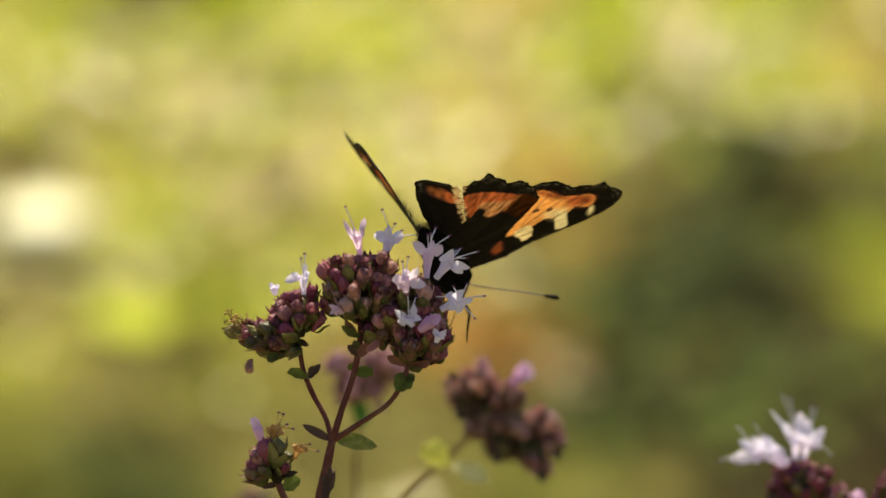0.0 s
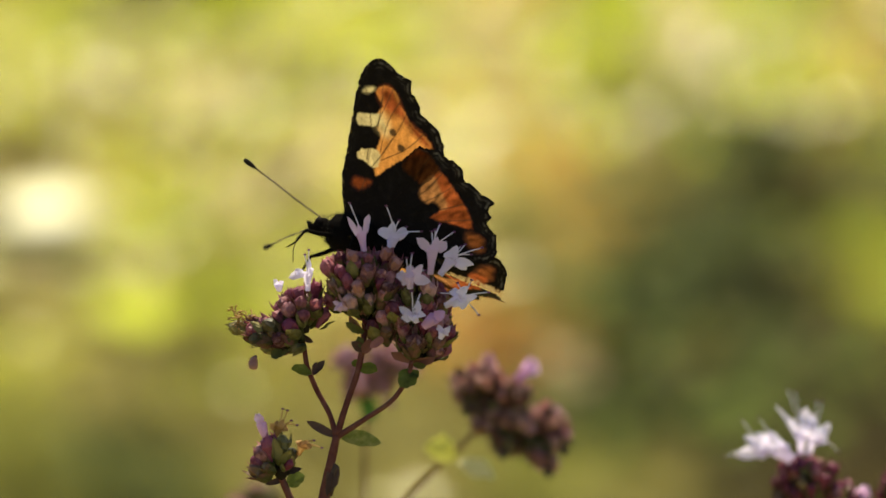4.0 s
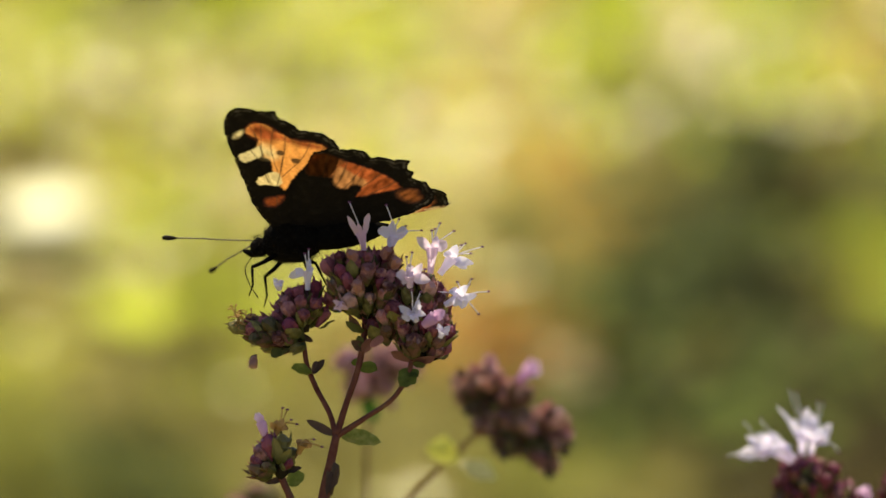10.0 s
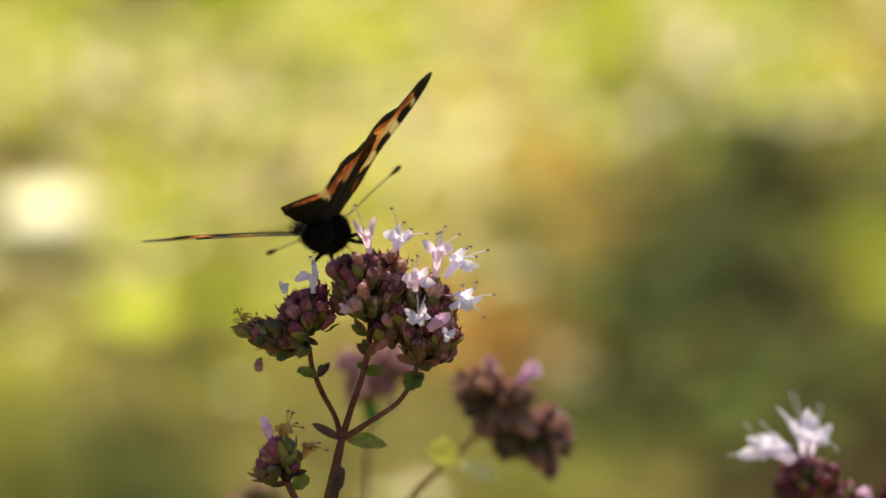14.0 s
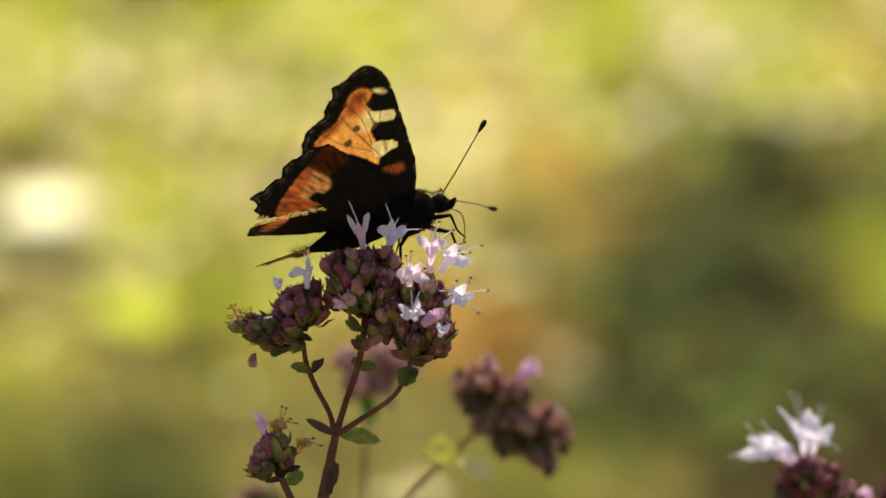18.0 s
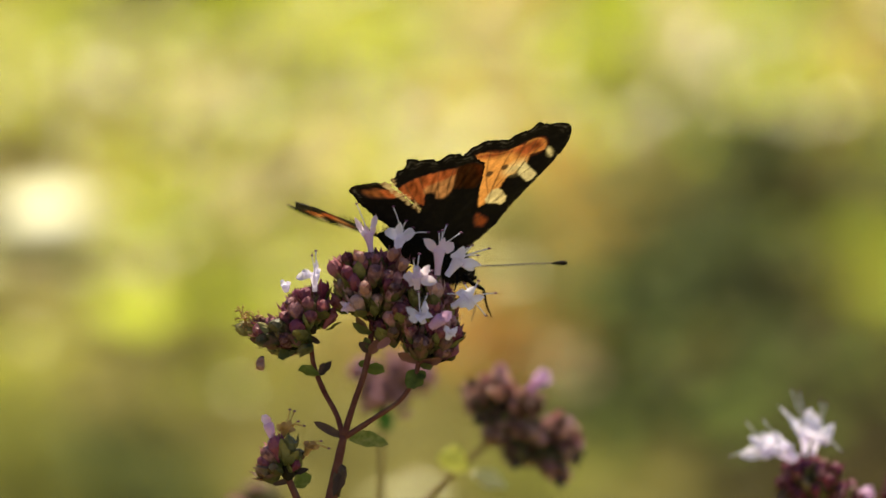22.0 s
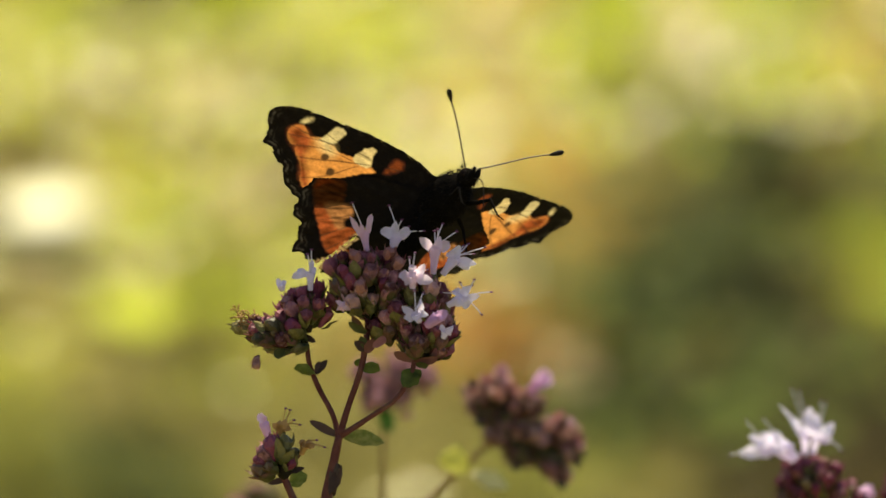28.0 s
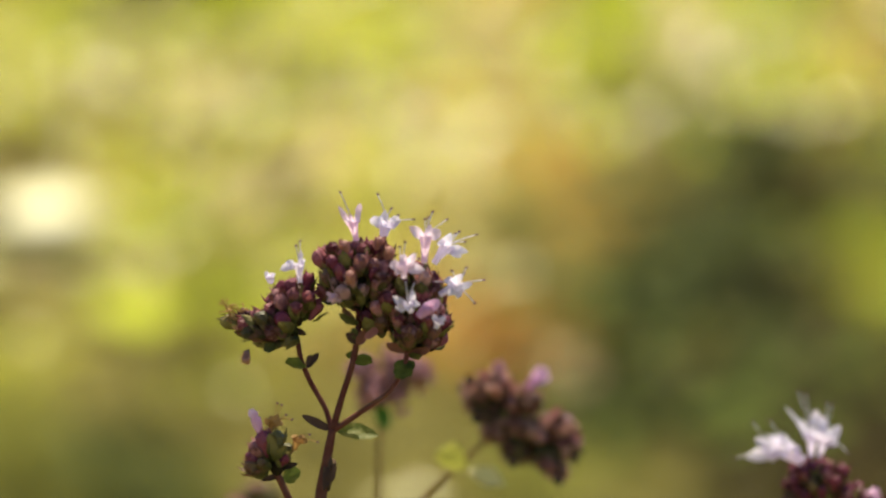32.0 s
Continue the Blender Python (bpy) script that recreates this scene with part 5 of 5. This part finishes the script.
    for s, n in ((-1, "left"), (1, "right")):
        bm = bmesh.new()
        for k in range(300):
            x, y = rng.uniform(0.2, 4.8), rng.uniform(-9, 3)
            p0 = Vector((s * x, y, 0.1 + 0.0028 * x * (24 - x) + (0.75 if s > 0 else 0.0) * max(0, 4.6 - x) * min(1, max(0, (-y - 2) / 11))))
            way = Vector((s * rng.uniform(-0.5, 0.6), rng.uniform(-1.3, 0.1), rng.uniform(0.15, 0.7))).normalized()
            p1 = p0 + way * rng.uniform(0.5, 1.9)
            t = way.orthogonal().normalized() * 0.014
            bm.faces.new([bm.verts.new(q * mm) for q in (p0 - t, p0 + t, p1)])
        part("wing_hair", bm, M_HAIR, wings[n, 1], "long fine hairs on the wing's base")["kind"] = "stuff"
    ant = {}
    for s, n in ((-1, "left"), (1, "right")):
        bm = bmesh.new()
        line = smooth_line([Vector((0, 0, 0)), Vector((0.1 * s, 0, 4)) * mm, Vector((0.15 * s, 0.1, 8)) * mm, Vector((0, 0, 11.2)) * mm], 6)
        tube(bm, line, 0.1 * mm, 6)
        a = part("antenna", bm, M_SHAFT, b, "slender antenna with a dark club")
        bm = bmesh.new()
        turned(bm, [(10.6 * mm, 0.1 * mm), (11.2 * mm, 0.26 * mm), (12.0 * mm, 0.36 * mm), (12.5 * mm, 0.28 * mm), (12.7 * mm, 0.1 * mm)], 8)
        part("club", bm, M_CLUB, a)
        ant[n] = a
    return b, wings, ant


BUTTERFLY, WINGS, ANTENNAE = butterfly()
HINGE = Vector((0.0015, 0.001, 0.001))

# seconds; stage u, v and towards the eye (mm); heading, pitch, roll; left and right wing lift; left and right sweep of the forewing, then of the hindwing (degrees)
ROWS = [
    (0, -0.6, 0.6, -9, 74, -25, -8, 42, 35, -4, 0, 0, 0),
    (0.5, 0.1, -0.1, -9, 88, -15, -12, 39, 29, -6, -4, 0, 0),
    (1, -4.2, 3.2, -8.8, 114.5, -7.9, -27.2, 39.4, 33, 6.7, -1.1, -4, 0),
    (1.5, -3.5, 0.3, -5.1, 122, -6, -37, 34, 30, -2, 2, 0, 0),
    (2, -3.9, -0.5, -5.4, 132.2, 2, -37.9, 32.9, 24.6, 0.3, 0, -2.5, 3.5),
    (3, -4.3, -0.5, -8.2, 135.7, 3.4, -39.4, 26.6, 23.5, -2.9, -2, -1.5, 1.7),
    (5.5, -8.2, 0.2, -6.3, 207, 37, -28, 25, 23, -3, -2, 0, 0),
    (6, -8.9, 1.5, -6.2, 214, 26, -19, 30, 26, -2, -2, 0, 0),
    (7, -10.5, 1.5, -5.3, 203.9, 15.8, -25.1, 28.8, 23, -1.9, -1, -0, 0),
    (8, -12.1, 1.4, -5.5, 211.6, 17.6, -20.1, 26.6, 22.8, -2.8, 0.4, 0.5, 0),
    (8.6, -12.1, 1.4, -5.5, 211.6, 17.6, -20.1, 26.6, 22.8, -2.8, 0.4, 0.5, 0),
    (9, -10.7, 1.5, -7.4, 178.8, 20.8, 10, 81.2, 6, -12.1, -10, 2.8, 0),
    (9.5, -11.3, 2.1, -4.9, 177, 7, 10, 76, 10, -6, -5, 0, 0),
    (10, -12.6, 1.9, -6.8, 166, -9, -14, 26, 23, -2, -2, 0, 0),
    (11, -12.9, 2.4, -3, 135.6, -19.8, -8.9, 34.2, 26.5, -2.7, -15.4, -4, 0),
    (11.65, -12.9, 2.4, -3, 135.6, -19.8, -8.9, 34.2, 26.5, -2.7, -15.4, -4, 0),
    (12, -13.9, 2.8, -3, 107.9, -8.6, 15.9, 34.8, 29.1, -3.7, -0.3, 0, 0),
    (12.5, -15.3, 3.2, -3, 100.5, -6.3, 18.9, 17, 17.7, -1.5, 1.1, 0, 0),
    (13, -15.3, 3.2, -3, 100.5, -6.3, 18.9, 17, 17.7, -1.5, 1.1, 0, 0),
    (13.75, -15.3, 3.2, -3, 100.5, -6.3, 18.9, 17, 17.7, -1.5, 1.1, 0, 0),
    (14, -16.2, 1.8, -9, 79.3, 0.9, 32.6, 29.1, 22.4, -0.9, -1.1, 0, -0.5),
    (14.5, -15.9, 1.6, -5.5, 57, 14, 25, 22, 23, -3, -2, 0, 0),
    (16.5, -12.1, 1.9, -3, 36, 7, 26, 19, 23, -16, -6, 0, 0),
    (17, -10.6, 2.9, -3, 31.5, 0.8, 27.4, 23, 24.1, -4, -6.1, 0, 0.8),
    (18, -11.2, 2, -6.8, 8, 19, 26, 19, 24, -2, -3, 0, 0),
    (19, -7.6, 1.8, -5.8, 2.4, 17.7, 26.8, 19.5, 27.2, -2, -4.6, 0.1, -0.1),
    (20, -6.6, 1.9, -7.1, 8.2, -1.3, 30.8, 27, 33.5, -3, -5.4, 0, -0.1),
    (21, -5.1, 1.6, -7.8, 14.7, -8, 34.2, 19, 28.2, -3, -9.4, 0, -3.4),
    (21.2, -5.1, 1.6, -7.8, 14.7, -8, 34.2, 19, 28.2, -3, -9.4, 0, -3.4),
    (21.35, -4.3, 0.2, -5.3, 53, -17, 17, 34, 38, -7, -4, 0, 0),
    (22, -4.3, 0.1, -9, 50.1, -16.4, 18.5, 32, 26.6, -10, -2.7, 0, 0.6),
    (22.5, -4.3, 0.1, -9, 50.1, -16.4, 18.5, 32, 26.6, -10, -2.7, 0, 0.6),
    (23, -4.2, 0.2, -9, 49.4, -17.2, 15.8, 30, 27.3, -11, -3.2, 0, 0.2),
    (23.5, -4.2, 0.2, -9, 49.4, -17.2, 15.8, 30, 27.3, -11, -3.2, 0, 0.2),
    (24, -3.9, 0.8, -7, 9, 0, 24, 25, 29, -2, -3, 0, 0),
    (25, -3.1, 1.1, -5, -3.3, 1.4, 33.3, 25.9, 32.4, -2, -4.4, -1.2, 0),
    (25.5, -5.6, 1.3, -9, -13, 17, 43, 24, 28, 3, 0, 0, 0),
    (27.5, -2.8, 1.3, -8.2, -57, 39, 20, 20, 28, -3, -2, 0, 0),
    (28, -3.7, 1.7, -5.7, -40.6, 39, 20.4, 14, 17.7, -5, -6.6, 0, -0.6),
    (28.04, -3.8, 1.6, -5.7, -43, 39, 19, 15, 18, -7, -3, 0, 0),
    (28.1, -3.5, 6.5, -8, -60, 38, 8, 66, 60, 0, 0, 0, 0),
    (28.15, 2, 34, -16, -52, 45, 8, 20, 20, 0, 0, 0, 0),
    (28.2, 12, 66, -30, -46, 45, 6, 45, 45, 0, 0, 0, 0),
    (28.27, 25, 95, -45, -40, 40, 5, 70, 70, 0, 0, 0, 0),
    (28.6, 160, 300, -200, -20, 20, 0, 20, 20, 0, 0, 0, 0),
    (29.1, 560, 120, -60, -10, -10, 0, 60, 60, 0, 0, 0, 0),
    (29.6, 900, -380, 200, 20, -5, 0, 30, 30, 0, 0, 0, 0),
    (29.9, 980, -505, 260, 20, 0, 0, 30, 30, 0, 0, 0, 0),
    (32, 980, -505, 260, 20, 0, 0, 30, 30, 0, 0, 0, 0),
]
# seconds; left antenna: turn out, lift; right antenna: turn out, lift (degrees, from straight ahead)
FEELERS = [
    (0, 71.9, 6.6, 71.9, 6.6),
    (0.5, 51, 7, 51, 7),
    (1, 39.1, 14.8, 39.1, 14.8),
    (1.5, 63, -5, 63, -5),
    (2, 51, 14.8, 51, 14.8),
    (3, 36.8, -1.6, 36.8, -1.6),
    (5.5, 51, -2, 54, 1),
    (6, 54.3, 10.2, 57.2, 16.7),
    (7, 38.9, 8.8, 64.8, 15.3),
    (8, 53.8, 13.5, 47.9, 5.8),
    (8.6, 53.8, 13.5, 47.9, 5.8),
    (9, 51.5, 21.5, 51.5, 21.5),
    (9.5, 66, -11, 33, 13),
    (10, 43.2, -1.3, 43.2, -1.3),
    (11, 49.9, 3.3, 49.9, 3.3),
    (11.65, 49.9, 3.3, 49.9, 3.3),
    (12, 41.2, 3.3, 41.2, 3.3),
    (12.5, 50.4, 3, 50.4, 3),
    (13, 50.4, 3, 50.4, 3),
    (13.75, 50.4, 3, 50.4, 3),
    (14, 56.1, 12.3, 56.1, 12.3),
    (14.5, 48, 4, 48, 4),
    (16.5, 42, 4, 42, 4),
    (17, 42, 4, 42, 4),
    (18, 53, 1.9, 53.3, 15.1),
    (19, 56.3, 2.2, 49.7, 18.6),
    (20, 62.4, 3.2, 45.9, 12.3),
    (21, 62.3, 2.4, 54.2, 4.8),
    (21.2, 62.3, 2.4, 54.2, 4.8),
    (21.35, 54.2, -2.8, 54.2, -2.8),
    (22, 54.2, -2.8, 54.2, -2.8),
    (22.5, 54.2, -2.8, 54.2, -2.8),
    (23, 51.9, -4.3, 51.9, -4.3),
    (23.5, 51.9, -4.3, 51.9, -4.3),
    (24, 51.9, -6.8, 53.9, 3.4),
    (25, 46.1, -8.3, 56.3, 9.7),
    (25.5, 36, -11, 54, 16),
    (27.5, 42, -11, 54, 16),
    (28, 59.9, 8.9, 44.8, 10.5),
    (32, 60, 7, 42, 10),
]
# how far the plants are swayed: seconds, to the right and up (mm)
SWAY = {
    "main": [(0.0, -0.86, 0.43), (0.5, -0.68, 0.07), (1.0, -0.96, 0.50), (1.5, -1.14, 0.43), (2.0, -0.68, 0.21), (2.5, -0.46, 0.14), (3.0, -0.82, 0.36), (3.5, -0.96, 0.21), (5.5, -0.46, -0.00), (6.0, -0.93, 0.14), (6.5, -1.14, 0.21), (7.0, -0.89, 0.36), (7.5, -0.75, 0.21), (8.0, -0.75, 0.21), (8.5, -0.89, 0.21), (9.0, -0.75, 0.14), (9.5, -0.54, 0.14), (10.0, -0.89, 0.21), (10.5, -0.68, 0.14), (11.0, -0.71, -0.00), (11.5, -0.89, 0.18), (12.0, -0.54, 0.14), (12.5, -0.32, -0.07), (13.0, -0.61, -0.00), (13.5, -0.68, 0.07), (14.0, -0.21, -0.21), (14.5, -0.54, 0.14), (16.5, -0.96, 0.57), (17.0, -0.46, 0.36), (17.5, -0.32, 0.14), (18.0, -0.96, 0.36), (18.5, -0.46, -0.00), (19.0, 0.00, -0.21), (19.5, -0.07, -0.00), (20.0, -0.61, 0.21), (20.5, -0.32, 0.21), (21.0, -0.07, 0.14), (21.5, 0.54, -0.21), (22.0, 0.00, -0.00), (22.5, -0.21, 0.14), (23.0, -0.11, 0.14), (23.5, -0.46, 0.21), (24.0, -0.75, 0.36), (24.5, -0.32, 0.21), (25.0, -0.21, -0.00), (25.5, -0.75, 0.21), (27.5, -0.89, 0.36), (28.0, -0.54, 0.14), (28.1, -0.36, -0.00), (28.2, -4.60, 2.70), (28.3, -4.80, 2.75), (28.4, -3.40, 2.00), (28.5, -1.96, 1.32), (29.0, -3.79, 2.79), (29.5, -1.75, 1.32), (30.0, -4.25, 2.89), (30.5, -3.04, 2.43), (31.0, -2.75, 2.04), (31.5, -3.04, 2.25), (32.0, -1.64, 1.64)],
    "drooping": [(0.0, -1.13, 2.34), (0.5, -1.04, 2.42), (1.0, -1.09, 2.34), (1.5, -1.00, 2.42), (2.0, -0.75, 2.17), (3.0, -0.75, 2.17), (5.5, -1.00, 1.92), (7.0, -0.75, 2.09), (9.0, -0.75, 1.92), (12.0, -0.42, 1.84), (14.0, -0.58, 1.67), (16.5, -0.75, 2.17), (19.0, -0.84, 1.92), (20.0, -0.75, 2.17), (20.5, -0.58, 1.92), (21.0, -0.33, 1.92), (21.5, -0.08, 1.59), (22.0, 0.92, 0.50), (22.5, -0.08, 1.59), (23.0, 1.09, 0.50), (23.5, 2.59, -0.84), (24.0, 2.26, -0.50), (24.5, 1.50, 0.17), (25.0, 0.92, 0.50), (25.5, 0.84, 0.50), (27.5, 0.92, 0.50), (28.0, 1.09, 0.33), (28.5, 0.92, 0.33), (29.0, 1.09, 0.50), (29.5, 1.34, 0.17), (30.0, 1.59, -0.08), (30.5, 1.50, -0.08), (31.0, 1.59, 0.08), (31.5, 1.09, 0.58), (32.0, 0.67, 0.84)],
    "stalk": [(0.0, -3.88, 2.48), (0.5, -3.64, 2.57), (1.0, -3.68, 2.48), (1.5, -3.47, 2.57), (2.0, -3.11, 2.30), (3.0, -3.11, 2.30), (5.5, -3.47, 2.04), (7.0, -3.11, 2.21), (9.0, -3.11, 2.04), (12.0, -2.63, 1.95), (14.0, -2.87, 1.77), (16.5, -3.11, 2.30), (19.0, -3.23, 2.04), (20.0, -3.11, 2.30), (20.5, -2.87, 2.04), (21.0, -2.51, 2.04), (21.5, -2.15, 1.68), (22.0, -0.72, 0.53), (22.5, -2.15, 1.68), (23.0, -0.48, 0.53), (23.5, 1.67, -0.89), (24.0, 1.20, -0.53), (24.5, 0.12, 0.18), (25.0, -0.72, 0.53), (25.5, -0.84, 0.53), (27.5, -0.72, 0.53), (28.0, -0.48, 0.35), (28.5, -0.72, 0.35), (29.0, -0.48, 0.53), (29.5, -0.12, 0.18), (30.0, 0.24, -0.09), (30.5, 0.12, -0.09), (31.0, 0.24, 0.09), (31.5, -0.48, 0.62), (32.0, -1.08, 0.89)],
    "white": [(0.0, -0.72, 0.30), (0.5, -0.80, 0.23), (1.0, -0.76, 0.30), (1.5, -0.84, 0.23), (2.5, -0.61, 0.15), (5.5, -0.53, -0.00), (8.0, -0.38, -0.00), (10.0, -0.38, -0.00), (11.5, -0.15, -0.08), (13.5, -0.15, -0.08), (14.5, -0.53, -0.08), (16.5, -0.53, 0.23), (17.5, -0.38, -0.00), (19.0, 0.08, -0.23), (20.0, 0.08, -0.08), (21.0, 0.30, -0.08), (21.5, 0.46, -0.23), (22.0, 0.00, -0.00), (24.0, -0.15, -0.00), (25.5, -0.30, -0.00), (28.0, 0.00, 0.15), (28.5, 0.00, -0.00), (29.0, 0.46, -0.23), (29.5, -0.30, 0.23), (30.0, 0.00, -0.00), (31.0, 0.30, -0.08), (32.0, 0.91, -0.23)],
    "edge": [(0.0, -0.76, 0.32), (0.5, -0.84, 0.24), (1.0, -0.80, 0.32), (1.5, -0.88, 0.24), (2.5, -0.64, 0.16), (5.5, -0.56, -0.00), (8.0, -0.40, -0.00), (10.0, -0.40, -0.00), (11.5, -0.16, -0.08), (13.5, -0.16, -0.08), (14.5, -0.56, -0.08), (16.5, -0.56, 0.24), (17.5, -0.40, -0.00), (19.0, 0.08, -0.24), (20.0, 0.08, -0.08), (21.0, 0.32, -0.08), (21.5, 0.48, -0.24), (22.0, 0.00, -0.00), (24.0, -0.16, -0.00), (25.5, -0.32, -0.00), (28.0, 0.00, 0.16), (28.5, 0.00, -0.00), (29.0, 0.48, -0.24), (29.5, -0.32, 0.24), (30.0, 0.00, -0.00), (31.0, 0.32, -0.08), (32.0, 0.96, -0.24)],
}


def body_pose(u, v, s, heading, pitch, roll):
    p, q, r = radians(heading), radians(pitch), radians(roll)
    f = Vector((math.cos(p) * math.cos(q), math.sin(q), -math.sin(p) * math.cos(q)))
    right = f.cross(Vector((0, 1, 0))).normalized()
    up = right.cross(f)
    right = right * math.cos(r) + up * math.sin(r)
    up = right.cross(f)
    m = Matrix([[a.dot(b) for b in (right, f, up)] for a in (Vector((1, 0, 0)), Vector((0, 1, 0)), Vector((0, 0, 1)))])
    axes = Matrix((RIGHT, UP, -AWAY)).transposed()
    out = (axes @ m).to_4x4()
    out.translation = stage(u, v, -s)
    return out


def wing_pose(side, lift, sweep):
    m = Matrix.Rotation(-side * radians(lift), 4, "Y") @ Matrix.Rotation(side * radians(sweep), 4, "Z")
    m.translation = Vector((side * HINGE.x, HINGE.y, HINGE.z))
    return m


def feeler_pose(side, out, lift):
    o, l = radians(out), radians(lift)
    way = Vector((side * math.sin(o) * math.cos(l), math.cos(o) * math.cos(l), math.sin(l)))
    return aim(Vector((side * 0.0006, 0.0122, 0.001)), way)


def sprung(key, t):
    """The flower, freed of the butterfly's weight, springs up: it leans a little to the left and towards the eye."""
    if key != "main" or t < 28.15:
        return Matrix()
    turn = Matrix.Rotation(radians(-1.3), 4, AWAY)
    return Matrix.Translation(MIDDLE - 0.009 * AWAY) @ turn @ Matrix.Translation(-MIDDLE)


def motions():
    walk(BUTTERFLY, [(r[0], body_pose(*r[1:7])) for r in ROWS])
    for side, n, i in ((-1, "left", 0), (1, "right", 1)):
        walk(WINGS[n, 0], [(r[0], wing_pose(side, r[7 + i], r[9 + i])) for r in ROWS])
        walk(WINGS[n, 1], [(r[0], wing_pose(side, r[7 + i], r[11 + i])) for r in ROWS])
        walk(ANTENNAE[n], [(r[0], feeler_pose(side, r[1 + 2 * i], r[2 + 2 * i])) for r in FEELERS])
    for ob, key in ((PLANT, "main"), *((FAR[k], k) for k in FAR)):
        if key in SWAY:
            home = ob.location.copy()
            walk(ob, [(t, sprung(key, t) @ Matrix.Translation(home + 0.001 * (u * RIGHT + v * Vector((0, 0, 1))))) for t, u, v in SWAY[key]])


motions()
